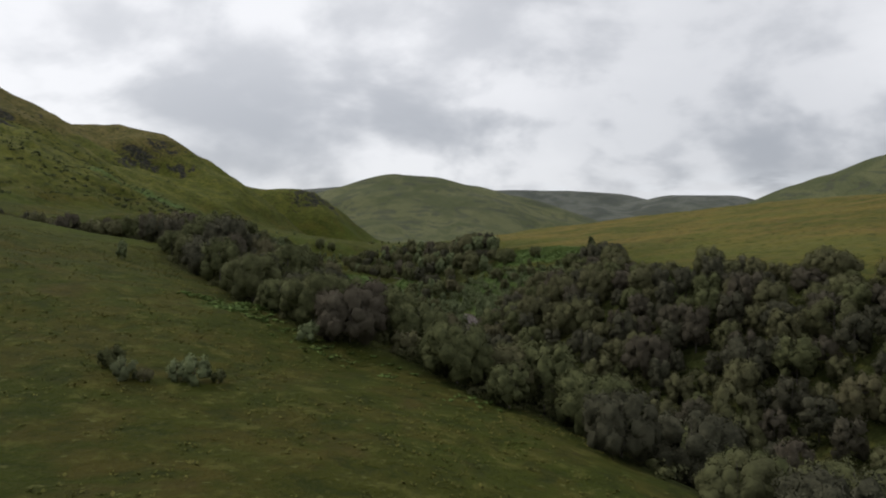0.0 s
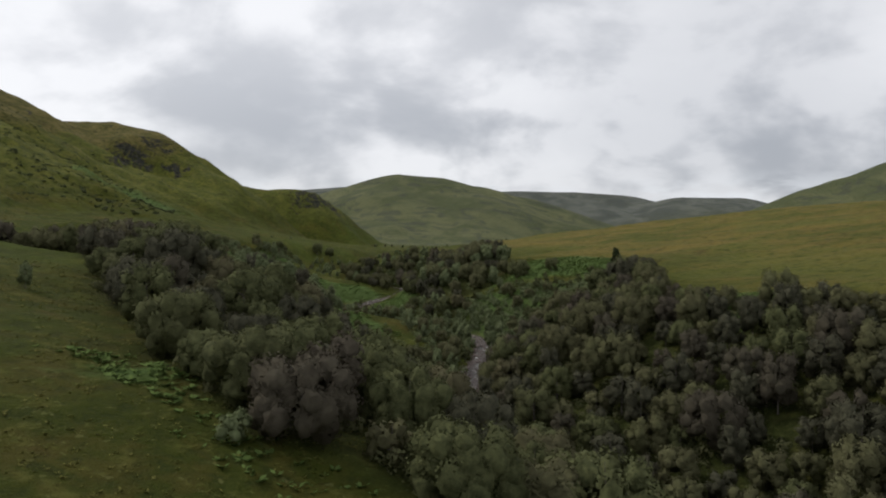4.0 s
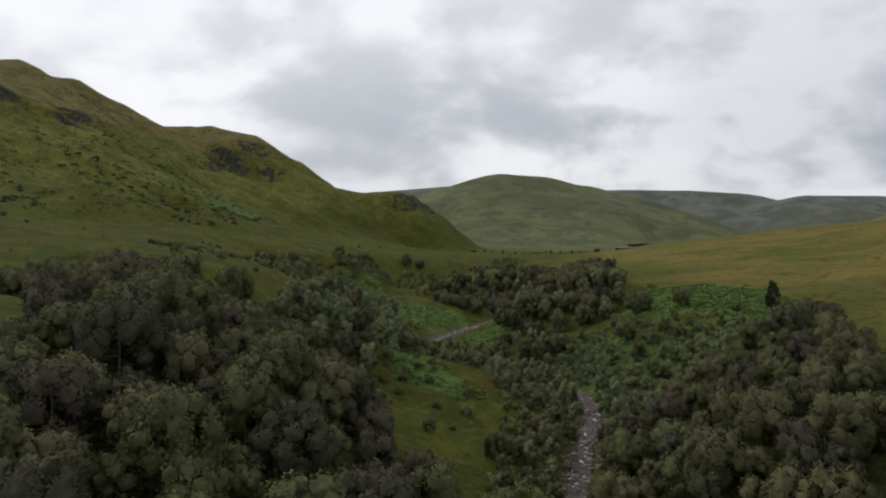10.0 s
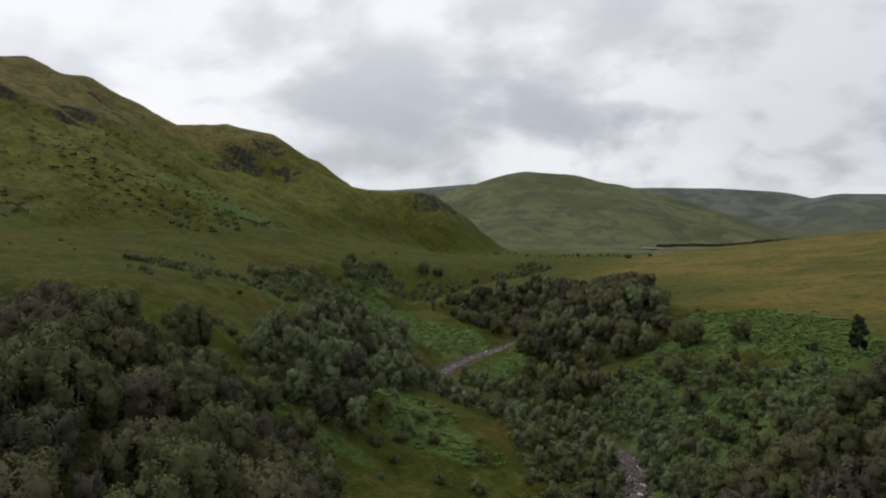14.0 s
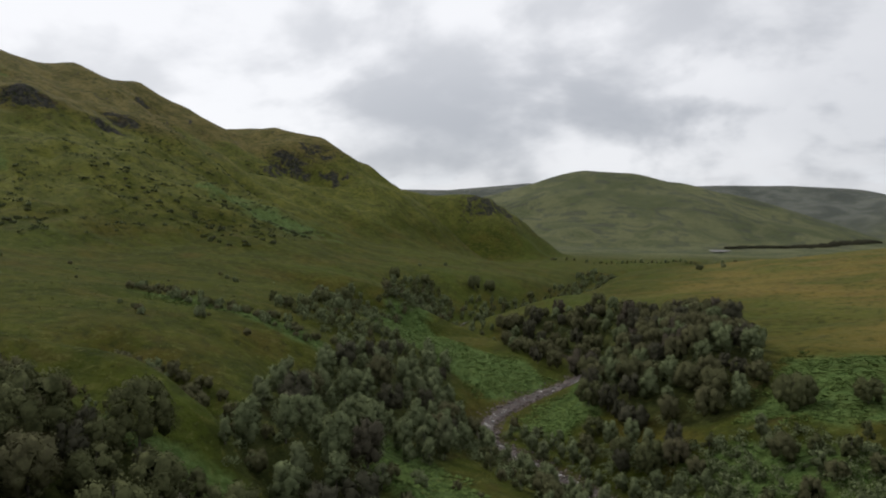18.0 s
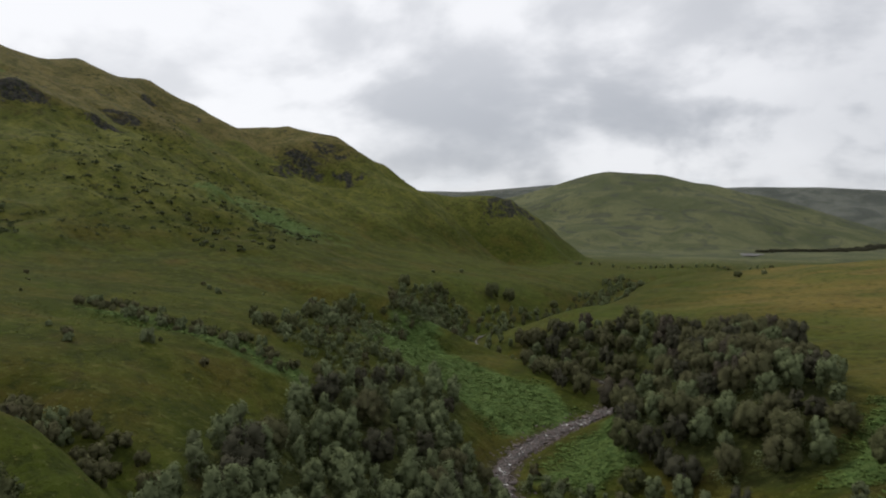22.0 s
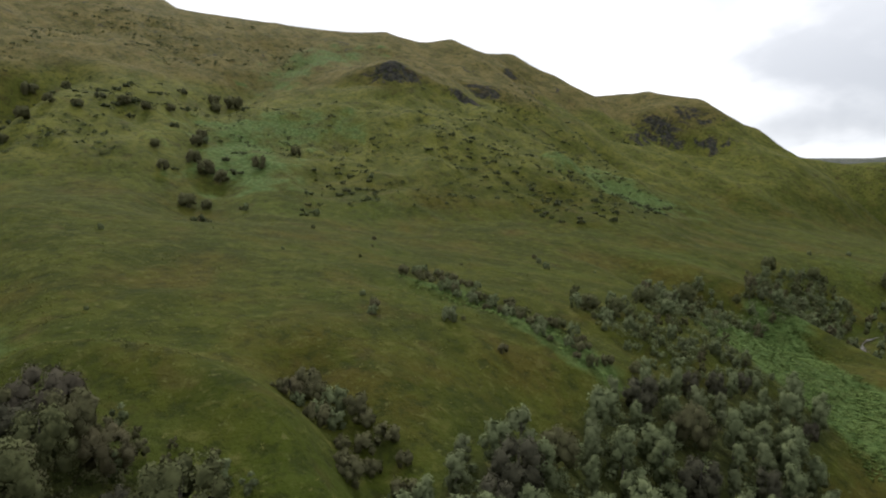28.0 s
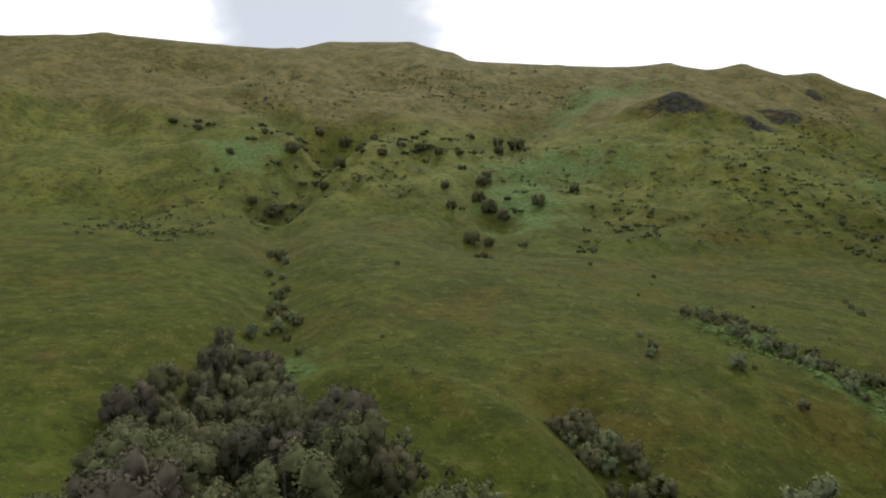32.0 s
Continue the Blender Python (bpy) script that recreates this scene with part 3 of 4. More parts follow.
# distant land takes the greyed, hazy colours
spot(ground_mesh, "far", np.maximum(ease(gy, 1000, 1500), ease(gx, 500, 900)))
spot(ground_mesh, "rock", np.maximum(0.72 * crag_mask(gx, gy), np.where(gz > 70, 0.25 * ease(gz, 100, 170) * (gy < 1300), 0)))
spot(ground_mesh, "bed", ease(3.6 - 2.2 * ease(gy, 420, 470) + 1.2 * fbm(gx, gy, 9, 2, 15) - burn_gap, 0, 1.4) * (1 - ease(gy, 470, 530)))


# ---- small helpers for things ----
def mesh_of(name, verts, faces, mat, smooth=False, normals=None):
    me = bpy.data.meshes.new(name)
    verts, faces = np.asarray(verts, np.float32), np.asarray(faces, np.int32)
    k = faces.shape[1]
    me.vertices.add(len(verts))
    me.vertices.foreach_set("co", verts.ravel())
    me.loops.add(faces.size)
    me.loops.foreach_set("vertex_index", faces.ravel())
    me.polygons.add(len(faces))
    me.polygons.foreach_set("loop_start", np.arange(0, faces.size, k, dtype=np.int32))
    me.update(calc_edges=True)
    me.polygons.foreach_set("use_smooth", np.full(len(faces), smooth or normals is not None))
    me.materials.append(mat)
    if normals is not None:
        me.normals_split_custom_set_from_vertices(np.asarray(normals, np.float32))
    return me


def child(name, me, parent, label=""):
    ob = new(name, me)
    ob.parent = parent
    return tagged(ob, label)


def tube(points, radii, sides=6):
    """A tapered limb along points."""
    pts = [Vector(p) for p in points]
    verts, faces = [], []
    for i, p in enumerate(pts):
        way = (pts[min(i + 1, len(pts) - 1)] - pts[max(i - 1, 0)]).normalized()
        u = way.orthogonal().normalized()
        v = way.cross(u)
        for k in range(sides):
            a = 2 * math.pi * k / sides
            verts.append(tuple(p + radii[i] * (math.cos(a) * u + math.sin(a) * v)))
    for i in range(len(pts) - 1):
        for k in range(sides):
            a, b = i * sides + k, i * sides + (k + 1) % sides
            faces.append((a, b, b + sides))
            faces.append((a, b + sides, a + sides))
    return np.array(verts), np.array(faces)


def merge(pieces):
    """Several (verts, faces) or (verts, faces, normals) as one."""
    out = [[] for _ in pieces[0]]
    at = 0
    for piece in pieces:
        for k, data in enumerate(piece):
            out[k].append(data + at if k == 1 else data)
        at += len(piece[0])
    return [np.concatenate(o) for o in out]


def leaves(rng, centres, radii, count, size, squash=1.25):
    """Small leaf sprays on and in the lobes of a crown, facing mostly outwards: verts, faces and the soft normals of the mass."""
    weight = radii ** 2 / np.sum(radii ** 2)
    pick = rng.choice(len(centres), count, p=weight)
    u = rng.normal(size=(count, 3))
    u[:, 2] += 0.55
    u /= np.linalg.norm(u, axis=1)[:, None]
    r = radii[pick] * rng.uniform(0.80, 1.20, count)
    p = centres[pick] + u * r[:, None] * np.array([1, 1, squash])
    out = p - centres.mean(0)
    out /= np.linalg.norm(out, axis=1)[:, None] + 1e-6
    soft = 0.5 * u + 0.65 * out
    soft /= np.linalg.norm(soft, axis=1)[:, None] + 1e-6
    face = soft + 0.6 * rng.normal(size=(count, 3))
    face /= np.linalg.norm(face, axis=1)[:, None]
    side = np.cross(face, rng.normal(size=(count, 3)))
    side /= np.linalg.norm(side, axis=1)[:, None]
    up = np.cross(face, side)
    s = size * rng.uniform(0.6, 1.35, count)[:, None]
    a, b, c = p + up * s * 0.62, p - up * s * 0.38 + side * s * 0.5, p - up * s * 0.38 - side * s * 0.5
    turned = np.einsum("ij,ij->i", np.cross(b - a, c - a), soft) < 0
    b, c = np.where(turned[:, None], c, b), np.where(turned[:, None], b, c)
    verts = np.stack([a, b, c], 1).reshape(-1, 3)
    soft = soft + 0.12 * (face - soft)
    return verts, np.arange(3 * count).reshape(-1, 3), np.repeat(soft / np.linalg.norm(soft, axis=1)[:, None], 3, 0)


def crown_lobes(rng, high, low, wide, lobes, point=0.0, fat=1.0):
    """Centres and radii of the rounded masses of a crown, narrower to the top by point."""
    centres, radii = [], []
    mid, half = 0.5 * (high + low), 0.5 * (high - low)
    for i in range(lobes):
        h = -0.75 + 1.6 * (i + 0.5) / lobes
        a = i * 2.4 + rng.uniform(-0.5, 0.5)
        reach = wide * math.sqrt(max(0.04, 1 - 0.9 * h * h)) * (1 - point * (h + 0.75) / 1.6) * rng.uniform(0.35, 0.72) ** fat
        r = fat * wide * rng.uniform(0.32, 0.50) * (1 - 0.5 * point * (h + 0.75) / 1.6)
        centres.append((reach * math.cos(a), reach * math.sin(a), mid + half * h * 0.82 + rng.uniform(-0.3, 0.3)))
        radii.append(r)
    return np.array(centres), np.array(radii)


def budded(rng, centres, radii, buds=6):
    """Each mass broken into smaller ones, so that the outline is uneven."""
    u = rng.normal(size=(len(centres), buds, 3))
    u[..., 2] += 0.35
    u /= np.linalg.norm(u, axis=2)[..., None]
    c = centres[:, None] + u * (radii * 0.66)[:, None, None]
    r = radii[:, None] * rng.uniform(0.30, 0.52, (len(centres), buds))
    return np.concatenate([centres, c.reshape(-1, 3)]), np.concatenate([0.95 * radii, r.ravel()])


def round_mass(rng, centres, radii, fine):
    """Leafy masses under the outer leaves, lumpy and closed, with smooth normals."""
    bm = bmesh.new()
    bmesh.ops.create_icosphere(bm, subdivisions=fine, radius=1.0)
    unit = np.array([v.co[:] for v in bm.verts])
    bm.verts.index_update()
    tri = np.array([[v.index for v in f.verts] for f in bm.faces])
    bm.free()
    middle = centres.mean(0)
    pieces = []
    for c, r in zip(centres, radii):
        v = c + unit * r * rng.uniform(0.70, 1.10, (len(unit), 1)) * np.array([1, 1, 1.2])
        out = v - middle
        n = 0.58 * unit + 0.26 * rng.normal(size=unit.shape) + 0.62 * out / (np.linalg.norm(out, axis=1)[:, None] + 1e-6)
        pieces.append((v, tri, n / (np.linalg.norm(n, axis=1)[:, None] + 1e-6)))
    return merge(pieces)


def tree_shape(seed, high, low, wide, lobes, count, size, point=0.0, bole=0.13, lean=0.4, rich=1, fat=0.8):
    rng = np.random.default_rng(seed)
    centres, radii = crown_lobes(rng, high, low, wide, lobes, point, fat)
    bend = rng.uniform(-lean, lean, 2)
    stem = [(0, 0, -0.5), (0.1 * bend[0], 0.1 * bend[1], 0.3 * high), (0.5 * bend[0], 0.5 * bend[1], 0.6 * high), (bend[0], bend[1], 0.9 * high)]
    limbs = [tube(stem, [bole * 1.3, bole, 0.65 * bole, 0.15 * bole])]
    for c in centres[::3]:
        base = max(0.25 * high, c[2] - 0.22 * high)
        k = base / (0.9 * high)
        start = Vector((k * k * bend[0], k * k * bend[1], base))
        end = Vector(c)
        mid = start.lerp(end, 0.55) + Vector((0, 0, -0.08 * high))
        limbs.append(tube([start, mid, end], [0.5 * bole, 0.3 * bole, 0.08 * bole], 4))
    allc, allr = budded(rng, centres, radii)
    body = [round_mass(rng, centres, 0.84 * radii, rich)]
    return merge(limbs), merge(body + [leaves(rng, allc, allr, count, size)])


shapes = {}


def make_tree(name, shape, leaf, label, category, group):
    root = tagged(new(name), label, category, group)
    shapes[root.name] = (shape[1], leaf)
    (tv, tf), (cv, cf, cn) = shape
    child("trunk", mesh_of("trunk", tv, tf, BARK, True), root, "pale grey-brown trunk and limbs")
    child("crown", mesh_of("crown", cv, cf, leaf, normals=cn), root)
    return root


def scatter(rng, poly, gap, tries, taken, keep=None):
    """Random places in a polygon, at least gap metres from one another and from those taken."""
    xs, ys = [p[0] for p in poly], [p[1] for p in poly]
    px, py = rng.uniform(min(xs), max(xs), tries), rng.uniform(min(ys), max(ys), tries)
    ok = inside(poly, px, py)
    if keep is not None:
        ok &= keep(px, py)
    found = []
    held = np.zeros((len(taken) + int(ok.sum()), 3))
    held[:len(taken)] = taken if taken else np.zeros((0, 3))
    n = len(taken)
    for x, y in zip(px[ok], py[ok]):
        if np.all((x - held[:n, 0]) ** 2 + (y - held[:n, 1]) ** 2 > (0.5 * (gap + held[:n, 2])) ** 2):
            held[n] = x, y, gap
            n += 1
            taken.append((x, y, gap))
            found.append((x, y))
    return found


def off_burn(metres):
    return lambda x, y: near_line(x, y, STREAM_LINE)[0] > metres


def on_land(places):
    p = np.array(places, float).reshape(-1, 2)
    return np.column_stack([p, land(p[:, 0], p[:, 1])])


# ---- trees ----
TREES = "trees of the burn side"
BIRCH_LABEL = "leafy rounded birch tree on steep burn side"
near_birch = [make_tree("birch_tree", tree_shape(10 + i, 8.0 + 0.5 * (i % 2), 0.3, 3.7 + 0.25 * (i % 3), 20, 2600, 0.29, fat=0.75), BIRCH, BIRCH_LABEL, "tree", TREES) for i in range(5)]
dome_birch = [make_tree("birch_tree", tree_shape(110 + i, 8.6, -0.2, 5.2, 36, 10000, 0.23, rich=2, fat=0.62), BIRCH if i else ALDER, "broad many-stemmed birch tree on steep burn side", "tree", TREES) for i in range(3)]
big_birch = [make_tree("birch_tree", tree_shape(120 + i, 9.0 + 0.8 * (i % 2), 0.0, 4.8 + 0.3 * (i % 3), 26, 4600, 0.28, 0.1 * (i % 2), fat=0.62), ALDER if i == 2 else BIRCH, "tall broad-crowned birch tree in gorge wood", "tree", TREES) for i in range(4)]
# a lit copy of the birch: paler leaves raise these trees' brightness
mid_birch = [make_tree("birch_tree", tree_shape(20 + i, 8.0, 0.2, 3.1, 13, 1250, 0.38, 0.2), WILLOW_PALE_BIRCH, "grey-green leafy birch tree of burn-side copse", "tree", TREES) for i in range(4)]
slim_birch = [make_tree("willow_tree", tree_shape(30 + i, 8.5, 0.1, 2.5, 12, 1300, 0.31, 0.4, fat=1.0), WILLOW_PALE_BIRCH, "slender grey-green willow tree on burn bank", "tree", TREES) for i in range(4)]
dark_alder = [make_tree("alder_tree", tree_shape(40 + i, 8.6, 0.3, 3.5, 18, 2200, 0.30, 0.05, fat=0.75), ALDER, "dark purple-brown leafed alder tree in gorge wood", "tree", TREES) for i in range(4)]
small_birch = [make_tree("sapling", tree_shape(80 + i, 4.0, -0.2, 1.7, 6, 380, 0.33, 0.3, 0.06, 0.2), WILLOW_PALE_BIRCH if i % 2 else BIRCH, "young grey-green birch sapling on burn bank", "tree", "saplings of the burn side") for i in range(4)]
low_bush = [make_tree("bush", tree_shape(50 + i, 2.4, -0.3, 1.6, 9, 420, 0.25, 0.0, 0.05, 0.1), WILLOW_PALE_BIRCH if i == 2 else BIRCH, "low rounded green bush on rough grass", "bush", "bushes on the grass") for i in range(3)]
dark_bush = [make_tree("bush", tree_shape(60 + i, 1.5, -0.4, 1.9, 6, 200, 0.36, 0.0, 0.05, 0.1), DARK_LEAF, "low dark bush on grassy hillside", "bush", "bushes on the hill") for i in range(3)]
conifer = [make_tree("pine_tree", tree_shape(70, 8.0, 0.3, 2.2, 14, 1800, 0.34, 0.7), PINE, "dark lone conical pine on moor edge", "tree", TREES)]
used = set()


planted = {}
woods = {}


def plant(kinds, rng, place, scale, stretch=1.0):
    """A copy of one of kinds at place; the first use of each stands there itself. Past 290 of a name they join the woods."""
    ob = kinds[int(rng.integers(len(kinds)))]
    kind = ob.name.split(".")[0]
    m = Matrix.LocRotScale(Vector(place), Euler((0, 0, rng.uniform(0, 6.28))), Vector((scale, scale, scale * stretch)))
    if ob.name not in used:
        used.add(ob.name)
        ob.matrix_basis = m
        planted[kind] = planted.get(kind, 0) + 1
        return
    if planted.get(kind, 0) >= 290:
        (v, f, n), leaf = shapes[ob.name]
        t = np.array(m)
        turn = np.array(m.to_3x3().normalized())
        woods.setdefault(leaf.name, []).append((v @ t[:3, :3].T + t[:3, 3], f, n @ turn.T))
        return
    planted[kind] = planted.get(kind, 0) + 1
    kept, ob.scale = ob.scale.copy(), (1, 1, 1)
    copy_thing(ob, m)
    ob.scale = kept


rng = np.random.default_rng(7)
taken = []
# single trees that stand by themselves
for kinds, x, y, s, k in ((conifer, 63.2, 299, 1.35, 1.0), (dome_birch, 29.4, 327.5, 0.95, 0.95), (near_birch, 42.2, 321.4, 0.85, 0.85), (near_birch, 61, 255, 0.95, 1.0), (low_bush, 55, 305, 1.2, 1.0), (low_bush, 39, 703, 2.2, 0.9), (low_bush, 56, 709, 1.5, 0.9),
                          (near_birch, -100, 570, 1.2, 0.95), (near_birch, -92, 579, 1.1, 0.9), (near_birch, -119, 419, 1.05, 0.95), (near_birch, -113, 387, 0.7, 0.9), (near_birch, -112, 358, 0.6, 0.9),
                          (near_birch, -109, 365, 0.6, 0.9), (near_birch, -132, 517, 0.95, 0.9), (near_birch, -121, 538, 0.85, 0.9), (near_birch, -71, 608, 0.75, 0.8), (slim_birch, -66, 144, 0.55, 1.0), (low_bush, -5, 99.5, 1.9, 0.9)):
    taken.append((x, y, 14.0 if kinds is conifer or 315 < y < 330 else 4.0))
    plant(kinds, rng, on_land([(x, y)])[0] - np.array([0, 0, 0.15]), s, k)

TIP = [(-36, 416), (-30, 424), (-44, 442), (-58, 450), (-56, 440), (-44, 424)]
MID_BANK = [(-120, 363), (-110, 372), (-94, 375), (-84, 388), (-79, 376), (-88, 360), (-102, 355), (-110, 349)]
FAR_BANK = [(-108, 482), (-104, 520), (-96, 556), (-66, 610), (-56, 690), (-46, 780), (-24, 780), (-34, 690), (-42, 630), (-66, 560), (-80, 520), (-78, 496), (-56, 480), (-66, 466)]
EAST_SCRUB = [(14, 255), (30, 248), (42, 254), (56, 270), (58, 280), (50, 294), (38, 306), (24, 318), (10, 322), (-8, 328), (-22, 334), (-2, 310), (12, 290)]
BANK_SCRUB = [(-84, 346), (-110, 350), (-112, 372), (-106, 398), (-90, 394), (-78, 388), (-80, 362)]
FAR_ROW = [(-110, 1010), (-40, 972), (40, 1010), (110, 1040), (108, 1052), (36, 1022), (-38, 986), (-106, 1024)]
FAR_CLUMP = [(-56, 758), (-30, 764), (-20, 812), (-44, 820)]
COPSE_TAIL = [(-19, 362), (-8, 348), (0, 330), (8, 318), (-5, 314), (-14, 334)]
BURN_TREES = [(20, 268), (18, 292), (4, 310), (-18, 328), (-34, 344), (-50, 340), (-34, 318), (-10, 296), (2, 284), (4, 268)]
NEAR_WOOD = [(30, 40), (24, 62), (14, 79), (4, 86), (-6, 96), (-18, 100), (-27, 110), (-40, 131), (10, 158), (38, 105), (60, 42)]
for poly, gap, tries, kinds, low, high in ((NEAR_WOOD, 8.0, 900, "dome", 0.7, 1.15), (COPSE_TAIL, 5.0, 500, "copse", 0.6, 0.95), (WEST_WOOD, 4.8, 8000, "west", 0.5, 1.2), (EAST_WOOD, 4.7, 10000, "east", 0.55, 1.2), (COPSE, 5.3, 4500, "copse", 0.65, 1.15), (SIDE_WOOD, 4.2, 900, "west", 0.6, 0.92),
                                           (SLIM_WOOD, 4.7, 3500, "slim", 0.55, 1.2), (TIP, 4.4, 900, "copse", 0.55, 0.9), (MID_BANK, 3.4, 900, "bank", 0.6, 1.2), (UPPER_BANK, 4.4, 2500, "bank", 0.7, 1.6), (BURN_TREES, 4.0, 900, "narrow", 0.5, 0.85), (BURN_SIDE, 4.4, 3000, "burn", 0.6, 1.6), (EAST_SCRUB, 4.6, 1500, "burn", 0.7, 1.6), (FAR_BANK, 4.6, 5000, "bank", 0.6, 1.5), (BANK_SCRUB, 4.6, 700, "bank", 0.4, 0.95), (FAR_ROW, 4.0, 500, "bank", 0.6, 1.5), (FAR_CLUMP, 6.0, 500, "bank", 1.2, 2.0)):
    for p in on_land(scatter(rng, poly, gap, tries, taken, off_burn(2.6 if poly is BURN_TREES else 3.4))):
        r = rng.random()
        mix = {"east": dark_alder if r < 0.42 else big_birch if r < 0.66 else near_birch, "west": dark_alder if r < 0.22 else big_birch if r < 0.52 else near_birch, "copse": dark_alder if r < 0.2 else mid_birch if r < 0.45 else big_birch if r < 0.65 else near_birch, "dome": dome_birch, "narrow": slim_birch,
               "slim": slim_birch if r < 0.62 else mid_birch if r < 0.84 else dark_alder if r < 0.93 else near_birch, "bank": small_birch if r < 0.8 else mid_birch, "burn": small_birch if r < 0.6 else slim_birch if r < 0.8 else near_birch}[kinds]
        size = rng.uniform(low, high) * (0.5 if kinds == "burn" and mix is not small_birch or mix is mid_birch and kinds == "bank" else 1)
        plant(mix, rng, p - np.array([0, 0, 0.2]), size, rng.uniform(0.82, 1.1))

# trees and bushes in the hollows of the hill
for x, y, s in ((-354, 261, 1.15), (-356, 251, 0.7), (-440, 315, 1.1), (-371, 296, 0.9), (-414, 278, 1.0), (-385, 310, 0.7), (-379, 321, 0.6), (-387, 345, 0.8), (-379, 353, 0.7), (-380, 366, 0.6), (-422, 410, 1.0), (-418, 420, 1.2),
                (-317, 350, 0.9), (-305, 350, 1.0), (-298, 354, 0.8), (-306, 332, 0.7), (-273, 328, 0.8), (-268, 333, 0.6), (-252, 341, 0.45), (-301, 373, 0.9), (-320, 404, 0.7), (-330, 338, 0.6), (-403, 244, 0.6), (-383, 236, 0.5),
                (-365, 237, 0.4), (-357, 285, 0.6), (-240, 248, 0.6), (-250, 246, 0.5), (-237, 362, 0.45), (-458, 230, 0.6), (-482, 216, 0.6), (-274, 416, 0.4), (-340, 362, 0.8), (-352, 370, 0.8), (-410, 405, 0.8), (-430, 330, 0.7),
                (-446, 300, 0.7), (-166, 237, 0.55), (-170, 241, 0.5), (-194, 241, 0.5), (-232, 248, 0.45), (-160, 231, 0.5)):
    # lighter leaves than dark alder, so haze is put into their colour
    plant(near_birch if s > 0.55 else mid_birch, rng, on_land([(x, y)])[0] - np.array([0, 0, 0.4]), 1.15 * s, 0.8)

# ---- bushes ----
for x, y, s in ((-24.5, 69, 1.1), (-26.5, 69.5, 0.8), (-30.5, 67, 0.9), (-33, 69.5, 1.0), (-28.8, 67.5, 0.6), (-33.5, 71, 0.6), (-22.5, 70, 0.6), (-18.7, 96.3, 1.1), (-126, 300, 0.5), (-121, 299, 0.6), (-118, 297, 0.8), (-115, 294, 0.7), (-109, 308, 1.2), (-97, 310, 0.8),
                (-151, 391, 0.9), (-158, 396, 0.7), (-164, 401, 0.7), (-193, 355, 0.6), (-256, 341, 0.6), (-203, 275, 0.6), (-97, 266, 1.3), (-93, 268, 1.0), (-210, 343, 0.6), (-167, 330, 0.4), (-129, 610, 0.9), (-137, 578, 0.8)):
    plant(low_bush, rng, on_land([(x, y)])[0], s)
HILL_SCRUB = [(-292, 391), (-306, 456), (-270, 520), (-243, 560), (-215, 590), (-188, 500), (-195, 455), (-212, 428), (-238, 392), (-238, 356)]
GULLY_SCRUB = [(-240, 318), (-265, 316), (-320, 336), (-362, 360), (-430, 410), (-424, 432), (-350, 400), (-300, 385), (-262, 352)]
BURN_SCRUB = [(-330, 250), (-352, 252), (-440, 300), (-450, 330), (-425, 322), (-350, 275), (-300, 262)]
HOLLOW = [(-486, 212), (-440, 240), (-400, 250), (-372, 282), (-362, 300), (-372, 330), (-382, 370), (-425, 410), (-432, 347), (-455, 321), (-454, 284)]
STRING = [(-148, 327), (-148, 339), (-123, 335), (-104, 334), (-92, 335), (-82, 346), (-79, 340), (-89, 326), (-98, 323), (-118, 325), (-136, 326)]
GULLY_BUSHES = [(-103, 272), (-92, 274), (-80, 272), (-66, 266), (-62, 258), (-76, 262), (-90, 264), (-100, 265)]
BURN_LINE = [(-122, 222), (-150, 230), (-190, 238), (-222, 241), (-222, 247), (-188, 245), (-150, 239), (-122, 232)]
FIELD = [(-48, 268), (-49, 300), (-28, 278), (-15, 262), (-14, 242), (-22, 216), (-34, 236)]
WILLOWS = [(-102, 238), (-91, 243), (-80, 248), (-72, 250), (-74, 242), (-84, 237), (-92, 236)]
TERRACE = [(-60, 250), (-130, 240), (-210, 300), (-200, 380), (-130, 420), (-115, 340)]
spots = []
for poly, gap, tries, kinds, low, high in ((HILL_SCRUB, 3.6, 800, dark_bush, 0.25, 1.3), (GULLY_SCRUB, 5.0, 220, dark_bush, 0.6, 2.0), (BURN_SCRUB, 6.0, 140, dark_bush, 0.6, 2.0), (HOLLOW, 5.0, 260, dark_bush, 0.6, 2.1), (STRING, 1.9, 260, low_bush, 0.5, 1.15),
                                           (GULLY_BUSHES, 2.6, 110, low_bush, 0.7, 1.7), (BURN_LINE, 4.0, 120, low_bush, 0.4, 1.2), (TERRACE, 25.0, 40, low_bush, 0.2, 0.4), (FIELD, 5.0, 90, low_bush, 0.4, 1.2), (WILLOWS, 2.4, 200, small_birch, 0.4, 0.9)):
    clump = None if kinds is not dark_bush else (lambda x, y: fbm(x, y, 40, 3, 91) > 0.12)
    for p in on_land(scatter(rng, poly, gap, tries, spots, clump)):
        plant(kinds, rng, p - np.array([0, 0, 0.1]), rng.uniform(low, high), rng.uniform(0.5, 0.9) if kinds is dark_bush else rng.uniform(0.8, 1.15))
for ob in near_birch + dome_birch + big_birch + mid_birch + slim_birch + dark_alder + small_birch + low_bush + dark_bush + conifer:
    if ob.name not in used:
        for part in list(ob.children):
            bpy.data.objects.remove(part)
        bpy.data.objects.remove(ob)

for name, pieces in woods.items():
    v, f, n = merge(pieces)
    tagged(new("woodland_" + name.split("_")[0], mesh_of("woodland", v, f, bpy.data.materials[name], normals=n)), "grey-green trees closing up along the gorge", "trees", kind="stuff")

